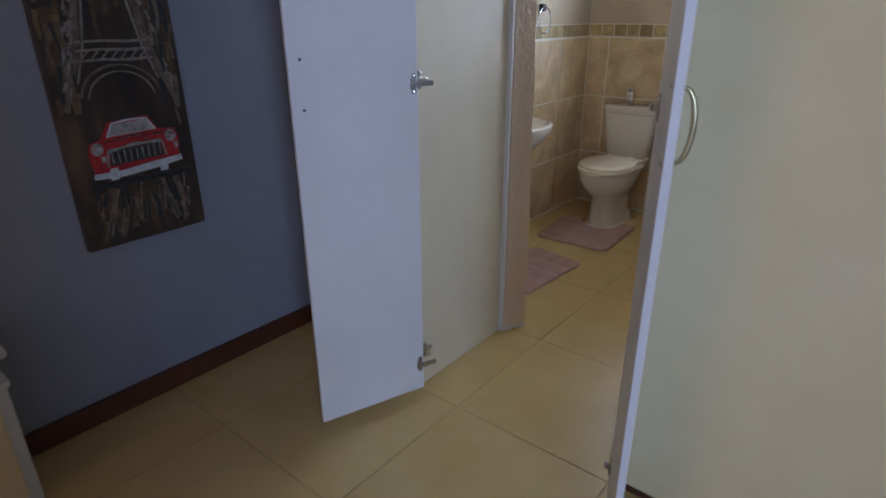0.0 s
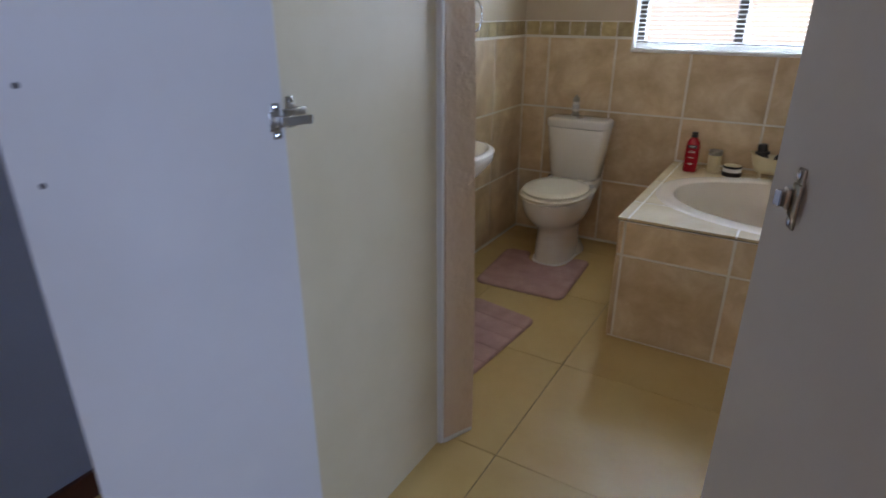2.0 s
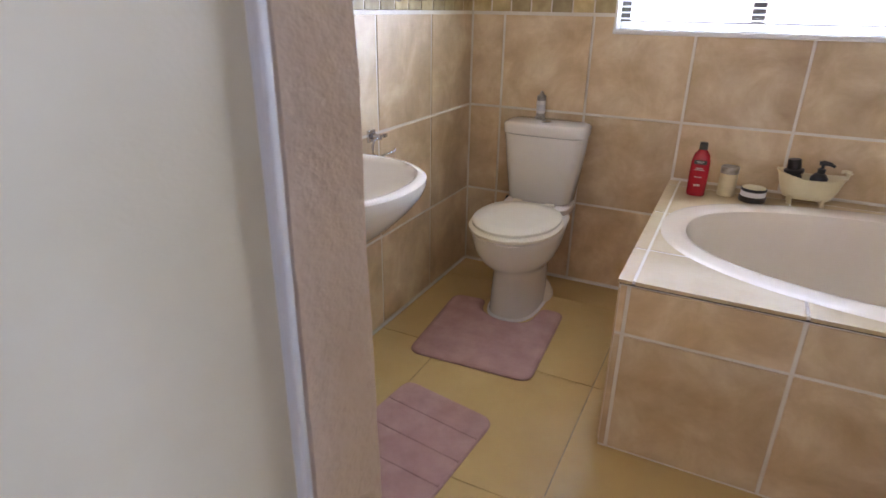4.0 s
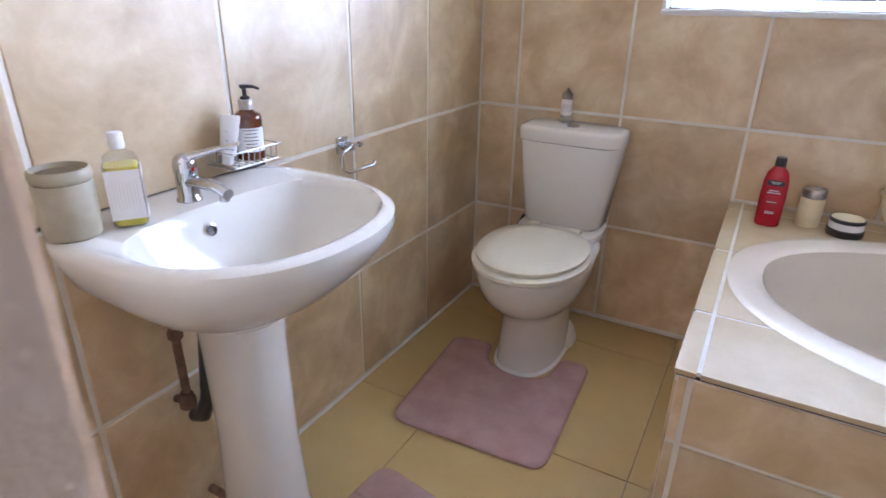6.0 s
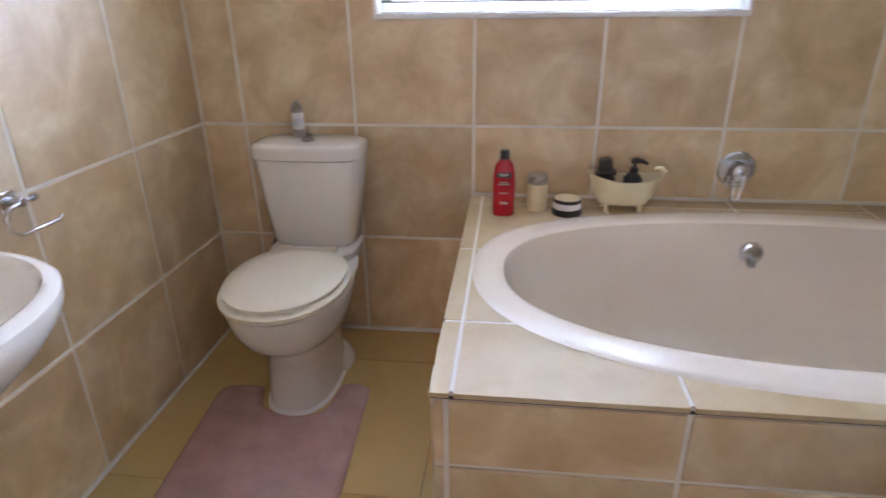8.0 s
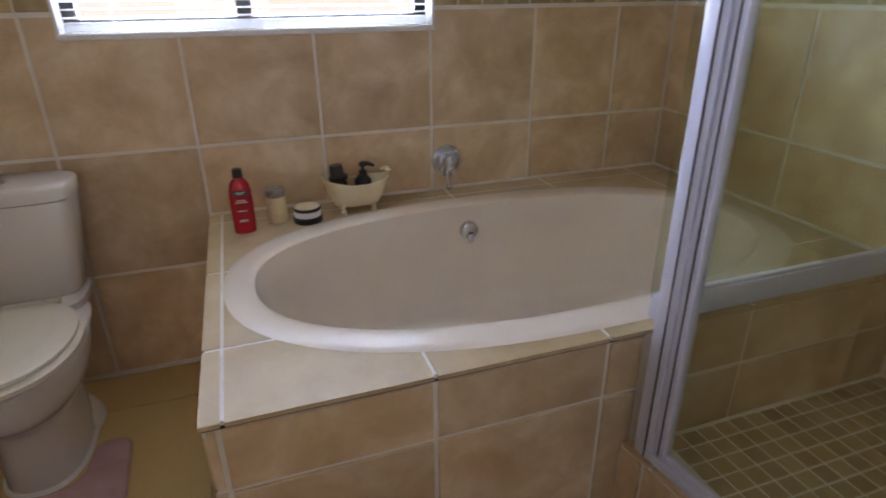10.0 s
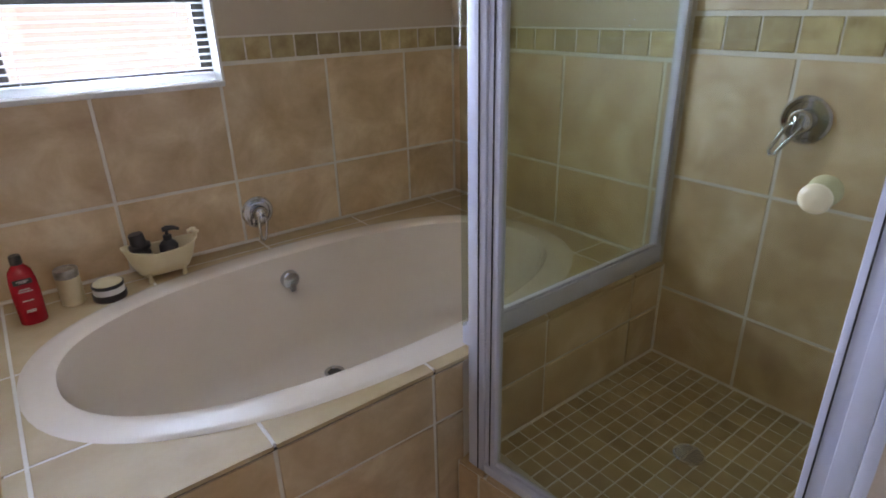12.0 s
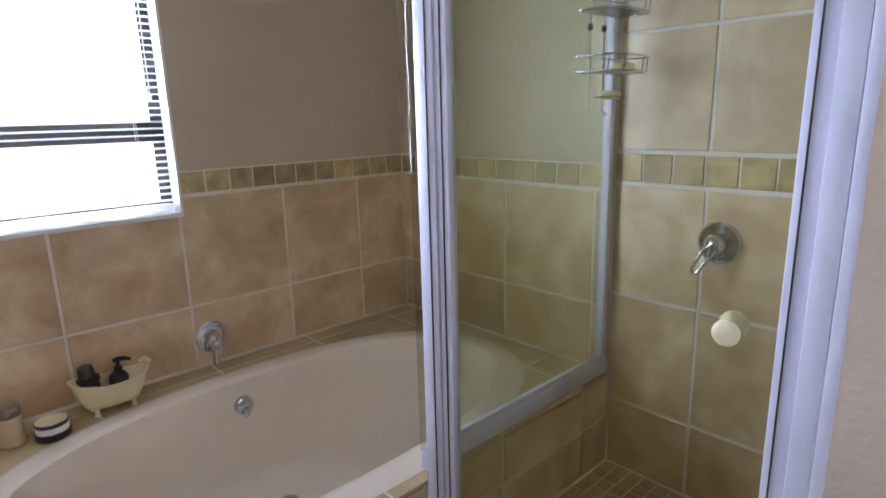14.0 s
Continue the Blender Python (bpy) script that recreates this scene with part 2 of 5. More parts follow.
def add_box(bm, x0, x1, y0, y1, z0, z1, bevel=0.0, m=None):
    made = bmesh.ops.create_cube(bm, size=1.0)["verts"]
    bmesh.ops.scale(bm, vec=(x1 - x0, y1 - y0, z1 - z0), verts=made)
    bmesh.ops.translate(bm, vec=((x0 + x1) / 2, (y0 + y1) / 2, (z0 + z1) / 2), verts=made)
    if m is not None:
        bmesh.ops.transform(bm, matrix=m, verts=made)
    if bevel:
        edges = list({e for v in made for e in v.link_edges})
        bmesh.ops.bevel(bm, geom=edges, offset=bevel, segments=2, affect="EDGES", profile=0.5)
    return bm


def box(*dims, bevel=0.0, m=None):
    return add_box(bmesh.new(), *dims, bevel=bevel, m=m)


def loft(rings, close_start=True, close_end=True, bm=None):
    """Joins closed rings of equal length, in order."""
    bm = bm or bmesh.new()
    rows = [[bm.verts.new(p) for p in ring] for ring in rings]
    n = len(rows[0])
    for a, b in zip(rows, rows[1:]):
        for i in range(n):
            bm.faces.new((a[i], a[(i + 1) % n], b[(i + 1) % n], b[i]))
    if close_start:
        bm.faces.new(rows[0][::-1])
    if close_end:
        bm.faces.new(rows[-1])
    return bm


def oval(cx, cy, z, a, b, n=40, power=2.0, b_back=None, power_back=None):
    """A closed ring; the half towards +y may have a length and squareness of its own."""
    ring = []
    for i in range(n):
        t = 2 * math.pi * i / n
        c, s = math.cos(t), math.sin(t)
        p = power_back if (power_back and s > 0) else power
        bb = b_back if (b_back and s > 0) else b
        ring.append((cx + a * math.copysign(abs(c) ** (2 / p), c), cy + bb * math.copysign(abs(s) ** (2 / p), s), z))
    return ring


def lathe(profile, n=28, close=True, bm=None, m=None):
    """Turns (radius, height) pairs about z."""
    rings = [[(r * math.cos(2 * math.pi * i / n), r * math.sin(2 * math.pi * i / n), z) for i in range(n)] for r, z in profile]
    bm = loft(rings, close, close, bm)
    if m is not None:
        bmesh.ops.transform(bm, matrix=m, verts=bm.verts)
    return bm


def tube(points, radius, n=10, bm=None, closed=False):
    """A round bar along a line of points."""
    pts = [Vector(p) for p in points]
    rings = []
    side = None
    for i, p in enumerate(pts):
        a = pts[i - 1] if (i > 0 or closed) else p
        b = pts[(i + 1) % len(pts)] if (i < len(pts) - 1 or closed) else p
        way = (b - a).normalized()
        if side is None:
            side = way.cross(Vector((0, 0, 1)))
            if side.length < 0.05:
                side = way.cross(Vector((1, 0, 0)))
        side = (side - way * side.dot(way)).normalized()
        up = way.cross(side)
        r = radius[i] if isinstance(radius, (list, tuple)) else radius
        rings.append([tuple(p + side * (r * math.cos(2 * math.pi * k / n)) + up * (r * math.sin(2 * math.pi * k / n))) for k in range(n)])
    if closed:
        rings.append(rings[0])
        bm = loft(rings, False, False, bm)
        bmesh.ops.remove_doubles(bm, verts=bm.verts, dist=1e-6)
        return bm
    return loft(rings, True, True, bm)


def arc(centre, radius, start, end, axis_a, axis_b, n=12):
    c, a, b = Vector(centre), Vector(axis_a), Vector(axis_b)
    return [tuple(c + a * (radius * math.cos(radians(start + (end - start) * i / n))) + b * (radius * math.sin(radians(start + (end - start) * i / n))))
            for i in range(n + 1)]


TILE_MESHES = {}


def tile_mesh(w, h, depth, chamfer, mat):
    """A chamfered slab: w by h, its face at z = 0 and its back at -depth."""
    key = (round(w, 4), round(h, 4), depth, chamfer, mat.name)
    if key not in TILE_MESHES:
        mesh = bpy.data.meshes.new("tile")
        rings = []
        for inset, z in ((0, -depth), (0, -chamfer), (chamfer, 0)):
            x, y = w / 2 - inset, h / 2 - inset
            rings += [(-x, -y, z), (x, -y, z), (x, y, z), (-x, y, z)]
        faces = [(8, 9, 10, 11)]
        for r in (0, 4):
            faces += [(r + i, r + (i + 1) % 4, r + 4 + (i + 1) % 4, r + 4 + i) for i in range(4)]
        mesh.from_pydata(rings, [], faces)
        mesh.materials.append(mat)
        TILE_MESHES[key] = mesh
    return TILE_MESHES[key]


def axes(origin, u, v):
    """A frame whose x runs along u, whose y runs along v and whose z points out of the wall."""
    u, v = Vector(u).normalized(), Vector(v).normalized()
    w = u.cross(v)
    return Matrix.Translation(origin) @ Matrix((u, v, w)).transposed().to_4x4()


def notched_tile(u0, u1, v0, v1, cut_u, cut_v, keep_low, gap, depth, mat):
    """A tile with one upper corner cut out, round a window's lower corner."""
    g = gap / 2
    u0, u1, v0, v1, cut_v = u0 + g, u1 - g, v0 + g, v1 - g, cut_v - g
    if keep_low:
        flat = [(u0, v0), (u1, v0), (u1, cut_v), (cut_u - g, cut_v), (cut_u - g, v1), (u0, v1)]
    else:
        flat = [(u0, v0), (u1, v0), (u1, v1), (cut_u + g, v1), (cut_u + g, cut_v), (u0, cut_v)]
    mesh = bpy.data.meshes.new("tile")
    sides = [(i, (i + 1) % 6, (i + 1) % 6 + 6, i + 6) for i in range(6)]
    mesh.from_pydata([(u, v, -depth) for u, v in flat] + [(u, v, 0) for u, v in flat], [], [tuple(range(6, 12))] + sides)
    mesh.materials.append(mat)
    return mesh


def lay_tiles(parent, name, frame_m, us, vs, mat, gap=0.0105, depth=0.007, chamfer=0.0016, hole=None, jitter=0.0006):
    """Tiles between the joints us and vs of a wall's own frame; hole: (u0, u1, v0, v1) left open."""
    rng = random.Random(len(us) * 31 + len(vs) + int(us[0] * 100))
    for u0, u1 in zip(us, us[1:]):
        for v0, v1 in zip(vs, vs[1:]):
            pieces = [(u0, u1, v0, v1)]
            if hole and u0 < hole[1] and u1 > hole[0] and v0 < hole[3] and v1 > hole[2]:
                pieces = []
                below, before, after = v0 < hole[2] - 0.01, u0 < hole[0] - 0.01, u1 > hole[1] + 0.01
                if below and before != after:
                    ob = new(name, notched_tile(u0, u1, v0, v1, hole[0] if before else hole[1], hole[2], before, gap, depth, mat))
                    ob.parent = parent
                    ob.matrix_basis = frame_m.copy()
                    continue
                if below:
                    pieces.append((u0, u1, v0, hole[2]))
                if u0 < hole[0] - 0.01:
                    pieces.append((u0, hole[0], max(v0, hole[2]), v1))
                if u1 > hole[1] + 0.01:
                    pieces.append((hole[1], u1, max(v0, hole[2]), v1))
            for a0, a1, b0, b1 in pieces:
                w, h = a1 - a0 - gap, b1 - b0 - gap
                if w < 0.008 or h < 0.008:
                    continue
                ob = new(name, tile_mesh(w, h, depth, chamfer, mat))
                ob.parent = parent
                ob.matrix_basis = frame_m @ pose((a0 + a1) / 2, (b0 + b1) / 2, rng.uniform(-jitter, jitter))


# ---- the setting ----
XL, XR, YB = -1.525, 1.245, 4.175        # tiled faces of the bathroom
XH = -1.61                               # painted wall of the bedroom
CEIL = 2.5
WX0, WX1, WZ0, WZ1 = -0.886, 0.242, 1.15, 2.08   # bathroom window
JX, JY0, JY1 = -0.83, 2.085, 2.236       # left reveal of the opening
SHOWER_A, SHOWER_B = Vector((0.352, 3.03, 0)), Vector((0.45, 2.262, 0))


def structure(name, bm, mat, label, category):
    return tagged(part(name, bm, mat), label, category, kind="structure")


floor = structure("floor", add_box(box(XH - 0.1, 3.0, -3.3, JY0 + 0.05, -0.12, -0.0035), XH - 0.1, XR + 0.1, JY0 + 0.05, YB + 0.1, -0.12, -0.0035), FLOOR_GROUT,
                  "glossy cream floor of large square tiles", "floor")
structure("ground", box(-40, 40, -40, 40, -0.4, -0.16), CONCRETE, "pale yard ground outside the house", "ground")
structure("backdrop", box(-7, 7, 9.0, 9.05, -0.15, 7.0), GLOW, "glowing sheet for the bright outdoors beyond the bathroom window", "backdrop")
wall_left = structure("wall_west", box(XL - 0.2, XL - 0.003, JY1 - 0.02, YB + 0.2, -0.1, CEIL), GROUT, "bathroom wall in mottled beige tiles", "wall")
structure("wall_west_upper", box(XL - 0.1, XL - 0.001, JY1, YB, 1.296, CEIL, bevel=0.0), BATH_PAINT, "beige painted wall above the tiles", "wall")
structure("wall_bedroom", box(XH - 0.15, XH, -3.2, JY0, -0.1, CEIL), HALL_PAINT, "grey painted bedroom wall", "wall")

bm = bmesh.new()
for x0, x1, z0, z1 in ((XL - 0.2, WX0, -0.1, CEIL), (WX1, XR + 0.2, -0.1, CEIL), (WX0, WX1, -0.1, WZ0), (WX0, WX1, WZ1, CEIL)):
    add_box(bm, x0, x1, YB + 0.003, YB + 0.2, z0, z1)
wall_north = structure("wall_north", bm, GROUT, "beige tiled bathroom wall with a window", "wall")
bm = bmesh.new()
for x0, x1, z0, z1 in ((XL, WX0, 1.296, CEIL), (WX1, XR, 1.296, CEIL), (WX0, WX1, WZ1, CEIL)):
    add_box(bm, x0, x1, YB + 0.001, YB + 0.05, z0, z1)
structure("wall_north_upper", bm, BATH_PAINT, "beige painted wall above the tiles", "wall")
wall_east = structure("wall_east", box(XR + 0.003, XR + 0.2, JY0, YB + 0.2, -0.1, CEIL), GROUT, "beige tiled wall behind bath and shower", "wall")
structure("wall_east_upper", box(XR + 0.001, XR + 0.05, 3.12, YB, 1.296, CEIL), BATH_PAINT, "beige painted wall above the tiles", "wall")


def rough_wall(name, x0, x1, y0, y1, z0, z1, label, lean=0.0):
    """A hand-plastered wall end with softly uneven corners."""
    bm = box(x0, x1, y0, y1, z0, z1)
    bmesh.ops.subdivide_edges(bm, edges=[e for e in bm.edges if abs(e.verts[0].co.z - e.verts[1].co.z) > 0.5], cuts=70)
    up = [e for e in bm.edges if abs(e.verts[0].co.z - e.verts[1].co.z) > 0.005]
    bmesh.ops.bevel(bm, geom=up, offset=0.008, segments=2, affect="EDGES")
    for v in bm.verts:
        if lean:
            v.co.x += lean * (v.co.y - y0) / (y1 - y0) - 0.022 * (min(1.5, max(0.4, v.co.z)) - 0.95) * (v.co.y - y0) / (y1 - y0)
        v.co.x += 0.004 * noise.noise((v.co.y * 5 + 3, v.co.z * 4, 1)) + 0.0018 * noise.noise((v.co.y * 20, v.co.z * 22, 5))
        v.co.y += 0.003 * noise.noise((v.co.x * 5, v.co.z * 5, 9)) + 0.0015 * noise.noise((v.co.x * 20, v.co.z * 25, 2))
    # the left end gets the paint copy lightened to look lit
    ob = structure(name, bm, JAMB_PAINT_LIT if lean else JAMB_PAINT_BASE, label, "wall")
    ob.data.polygons.foreach_set("use_smooth", [True] * len(ob.data.polygons))
    ob.data.set_sharp_from_angle(angle=radians(24))
    return ob


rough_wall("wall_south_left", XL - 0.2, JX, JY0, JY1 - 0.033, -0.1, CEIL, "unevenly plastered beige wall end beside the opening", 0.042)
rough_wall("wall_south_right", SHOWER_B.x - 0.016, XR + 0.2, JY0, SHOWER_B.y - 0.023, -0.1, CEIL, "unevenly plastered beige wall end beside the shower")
structure("wall_south_lintel", box(JX - 0.01, SHOWER_B.x + 0.02, JY0 + 0.01, JY1 - 0.01, 2.12, CEIL), JAMB_PAINT_LIT, "painted lintel above the opening", "wall")
structure("ceiling", add_box(box(XH - 0.15, 3.05, -3.35, JY0 + 0.12, CEIL, CEIL + 0.1), XH - 0.15, XR + 0.2, JY0 + 0.12, YB + 0.2, CEIL, CEIL + 0.1), CEILING_PAINT, "plain white ceiling", "ceiling")
# bedroom behind the camera, plain
# south wall, with an opening for the added fill window
bm = bmesh.new()
for x0, x1, z0, z1 in ((XH - 0.15, -1.15, -0.1, CEIL), (0.25, 3.05, -0.1, CEIL), (-1.15, 0.25, -0.1, 0.9), (-1.15, 0.25, 2.1, CEIL)):
    add_box(bm, x0, x1, -3.35, -3.2, z0, z1)
structure("wall_bedroom_south", bm, HALL_PAINT, "plain grey bedroom wall with a window", "wall")
bm = bmesh.new()
for y0, y1, z0, z1 in ((-3.2, -2.35, -0.1, CEIL), (-1.05, JY0, -0.1, CEIL), (-2.35, -1.05, -0.1, 0.9), (-2.35, -1.05, 2.1, CEIL)):
    add_box(bm, 2.9, 3.05, y0, y1, z0, z1)
structure("wall_bedroom_east", bm, HALL_PAINT, "plain grey bedroom wall with a window", "wall")
# out-of-view stub added to keep window light off the near bedroom wall
structure("wall_passage", box(0.95, 1.07, -3.2, -0.48, -0.1, CEIL), HALL_PAINT, "added unseen wall shading part of the bedroom wall", "wall")
structure("wall_bedroom_north", box(XR + 0.2, 3.05, JY0, JY0 + 0.12, -0.1, CEIL), HALL_PAINT, "plain grey wall", "wall")

bm = box(XH, XH + 0.02, -3.2, 1.717, 0.0, 0.085, bevel=0.004)
structure("baseboard", bm, BASEBOARD, "dark reddish brown wooden baseboard", "baseboard")

# caulked joint between tiles and floor
structure("trim", box(XL - 0.002, XL + 0.007, JY1, YB, -0.002, 0.005, bevel=0.002), PLASTER_WHITE, "white sealant line along the floor", "trim")
structure("trim", box(XL, -0.56, YB - 0.007, YB + 0.002, -0.002, 0.005, bevel=0.002), PLASTER_WHITE, "white sealant line along the floor", "trim")
structure("trim", box(JX - 0.002, JX + 0.008, JY0, JY1 - 0.033, -0.002, 0.012, bevel=0.003, m=Matrix.Translation((JX, JY0, 0)) @ Matrix.Rotation(-0.40, 4, "Z") @ Matrix.Translation((-JX, -JY0, 0))), PLASTER_WHITE, "white sealant line at the wall end", "trim")
structure("trim", box(-0.848, JX + 0.003, JY0 - 0.013, JY0 + 0.003, 0, 2.1, bevel=0.004), PLASTER_WHITE, "white cover strip between cupboard and wall", "trim")


# ---- bathroom window with blind ----
def build_window():
    win = thing("window_1", "dark bronze metal window with clear panes above the bath", "window", kind="structure")
    y0, y1 = YB + 0.075, YB + 0.115
    part("window_frame", box(WX0, WX0 + 0.045, y0, y1, WZ0, WZ1, bevel=0.003), BRONZE, win)
    part("window_frame", box(WX1 - 0.045, WX1, y0, y1, WZ0, WZ1, bevel=0.003), BRONZE, win)
    part("window_frame", box(WX0 + 0.045, WX1 - 0.045, y0, y1, WZ0, WZ0 + 0.04, bevel=0.003), BRONZE, win)
    part("window_frame", box(WX0 + 0.045, WX1 - 0.045, y0, y1, WZ1 - 0.04, WZ1, bevel=0.003), BRONZE, win)
    part("transom", box(WX0 + 0.045, WX1 - 0.045, y0 - 0.004, y1, 1.397, 1.468, bevel=0.004), BRONZE, win)
    part("mullion", box(-0.392, -0.345, y0 - 0.003, y1, WZ0 + 0.04, 1.397, bevel=0.003), BRONZE, win)
    part("mullion", box(-0.392, -0.345, y0 - 0.003, y1, 1.468, WZ1 - 0.04, bevel=0.003), BRONZE, win)
    for x0, x1, z0, z1 in ((WX0 + 0.04, -0.385, WZ0 + 0.035, 1.41), (-0.35, WX1 - 0.04, WZ0 + 0.035, 1.41),
                           (WX0 + 0.04, -0.385, 1.468, WZ1 - 0.035), (-0.35, WX1 - 0.04, 1.468, WZ1 - 0.035)):
        pane = part("pane", box(x0, x1, y0 + 0.016, y0 + 0.021, z0, z1), WINDOW_GLASS, win)
        pane.visible_shadow = False
    part("window_sill", box(WX0 - 0.006, WX1 + 0.004, YB - 0.007, YB + 0.075, WZ0 - 0.014, WZ0 + 0.004, bevel=0.004), PLASTER_WHITE, win, "white painted sill")
    part("reveal", box(WX0 - 0.004, WX0 + 0.006, YB - 0.004, YB + 0.075, WZ0, WZ1, bevel=0.002), PLASTER_WHITE, win)
    part("reveal", box(WX1 - 0.006, WX1 + 0.004, YB - 0.004, YB + 0.075, WZ0, WZ1, bevel=0.002), PLASTER_WHITE, win)


def build_blind():
    blind = thing("venetian_blind", "white venetian blind with open slats in the window", "blind")
    x0, x1, y = WX0 + 0.014, WX1 - 0.016, YB + 0.036
    part("headrail", box(x0, x1, y - 0.02, y + 0.02, WZ1 - 0.05, WZ1 - 0.015, bevel=0.003), BLIND, blind)
    part("bottom_rail", box(x0, x1, y - 0.016, y + 0.016, WZ0 + 0.0065, WZ0 + 0.034, bevel=0.006), BLIND, blind)
    base = bmesh.new()
    rows = []
    for k in range(5):
        s = (k / 4 - 0.5)
        rows.append((s * 0.025, 0.0032 * (1 - 4 * s * s)))
    ring = [(yy, zz + 0.0005) for yy, zz in rows] + [(yy, zz - 0.0005) for yy, zz in rows[::-1]]
    loft([[(xx, yy, zz) for yy, zz in ring] for xx in (x0, x1)], bm=base)
    first = part("slat", base, BLIND, blind, place=pose(0, y, WZ0 + 0.045, 6, 0, 0))
    z = WZ0 + 0.045 + 0.0225
    while z < WZ1 - 0.06:
        ob = new("slat", first.data)
        ob.parent = blind
        ob.matrix_basis = pose(0, y, z, 6 + 2.0 * noise.noise((z * 30, 0, 0)), 0, 0)
        z += 0.0225
    for x in (x0 + 0.13, (x0 + x1) / 2, x1 - 0.09):
        for dy in (-0.0125, 0.0125):
            part("ladder_cord", tube([(x, y + dy, WZ0 + 0.02), (x, y + dy, WZ1 - 0.04)], 0.0009, 6), BLIND, blind)
    for i in range(2):
        part("pull_cord", tube([(x1 - 0.035 - 0.012 * i, y - 0.018, WZ1 - 0.04), (x1 - 0.036 - 0.010 * i, y - 0.019, 1.56 + 0.02 * i)], 0.0012, 6), BLIND, blind)
        part("cord_tassel", lathe([(0.002, 0.03), (0.005, 0.022), (0.006, 0.0)], 10, m=pose(x1 - 0.036 - 0.010 * i, y - 0.019, 1.53 + 0.02 * i)), BLIND, blind, smooth=40)


build_window()
build_blind()
win2 = thing("window_2", "wide bedroom window behind the camera", "window", kind="structure")
for y0, y1, z0, z1 in ((-2.35, -2.3, 0.9, 2.1), (-1.1, -1.05, 0.9, 2.1), (-2.3, -1.1, 0.9, 0.95), (-2.3, -1.1, 2.05, 2.1)):
    part("window_frame", box(2.95, 3.0, y0, y1, z0, z1, bevel=0.003), BRONZE, win2)
# added frame round the fill lamp's opening, never in view
win3 = thing("added_window", "added unseen window behind the camera, for fill light", "window", kind="structure")
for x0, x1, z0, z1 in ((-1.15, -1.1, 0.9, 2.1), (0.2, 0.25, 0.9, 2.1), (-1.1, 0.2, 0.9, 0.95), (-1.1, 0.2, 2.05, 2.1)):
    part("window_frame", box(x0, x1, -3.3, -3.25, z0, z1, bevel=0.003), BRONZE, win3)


# ---- cupboards at the opening ----
PX0, PX1 = -0.845, -0.022     # inner faces of the cupboard's side panels
PY = 1.49                     # their front edges


def cupboard(x0, x1, front_y, inner, label, board, panel):
    """A built-in unit; the side panel at the opening reaches forward to PY."""
    ob = thing("cupboard", label, "cupboard")
    for side in (x0, x1 - 0.016):
        near = PY if (abs(side - inner) < 0.02 or abs(side + 0.016 - inner) < 0.02) else front_y
        part("side_panel", box(side, side + 0.016, near, JY0 - 0.003, 0.0, 2.25, bevel=0.001), panel, ob)
    part("back_panel", box(x0 + 0.016, x1 - 0.016, JY0 - 0.012, JY0 - 0.004, 0.0, 2.25), BOARD_WHITE, ob)
    part("top_panel", box(x0 + 0.016, x1 - 0.016, front_y, JY0 - 0.012, 2.234, 2.25), BOARD_WHITE, ob)
    part("plinth", box(x0 + 0.016, x1 - 0.016, front_y + 0.02, front_y + 0.036, 0.0, 0.05), BASEBOARD, ob, "dark plinth board")
    mid = (x0 + x1) / 2
    for a, b in ((x0 + 0.018, mid - 0.002), (mid + 0.002, x1 - 0.018)):
        part("closed_door", box(a, b, front_y - 0.001, front_y + 0.015, 0.045, 2.232, bevel=0.002), board, ob)
    return ob


left_cupboard = cupboard(XH + 0.002, PX0, 1.72, PX0, "white built-in cupboard with an open door beside the opening", BOARD_WHITE, BEIGE_BOARD)
# its side panel takes lighter board than the left's, replacing missing bounced light
right_cupboard = cupboard(PX1, 1.30, PY, PX1, "cream built-in cupboard with an open door beside the opening", CREAM_BOARD, BOARD_WHITE)


def door_leaf(cab, hinge, free, label, handed):
    """An open leaf: its own x runs from the hinge to the free edge, +y is the inner face."""
    h, f = Vector(hinge), Vector(free)
    u = (f - h).normalized()
    v = Vector((-u.y, u.x, 0)) * handed
    m = Matrix.Translation(h) @ Matrix(((u.x, v.x, 0, 0), (u.y, v.y, 0, 0), (0, 0, 1, 0), (0, 0, 0, 1)))
    width = (f - h).length
    return part("open_door", box(0, width, -0.017, 0.0, 0.045, 2.24, bevel=0.0018), BOARD_WHITE, cab, label, place=m), width


def add_hinge(leaf, z, toward, off=0.0):
    """A concealed hinge: winged plate and cup on the leaf, sprung arm towards the side panel."""
    bm = box(off + 0.008, off + 0.022, 0.0, 0.003, z - 0.031, z + 0.031, bevel=0.001)
    add_box(bm, off + 0.012, off + 0.030, 0.0032, 0.0075, z - 0.017, z + 0.017, bevel=0.002)
    add_box(bm, off + 0.006, off + 0.020, 0.0078, 0.013, z - 0.010, z + 0.010, bevel=0.002)
    for dz in (-0.024, 0.024):
        part("screw", lathe([(0.0045, 0.0), (0.0045, 0.0045), (0.002, 0.0055)], 10, m=pose(off + 0.014, 0, z + dz, -90, 0, 0)), CHROME, leaf)
    part("hinge", bm, STEEL, leaf, "worn steel concealed hinge", smooth=35)
    a, c = toward
    part("hinge_arm", box(0, 1, -0.005, 0.005, -0.008, 0.008, bevel=0.0015,
                          m=Matrix.Translation((off + 0.012, 0.012, z)) @ Matrix.Rotation(math.atan2(c - 0.012, a - 0.012), 4, "Z") @ Matrix.Diagonal((math.hypot(a - 0.012, c - 0.012), 1, 1, 1))),
         CHROME, leaf, "bright steel hinge arm")


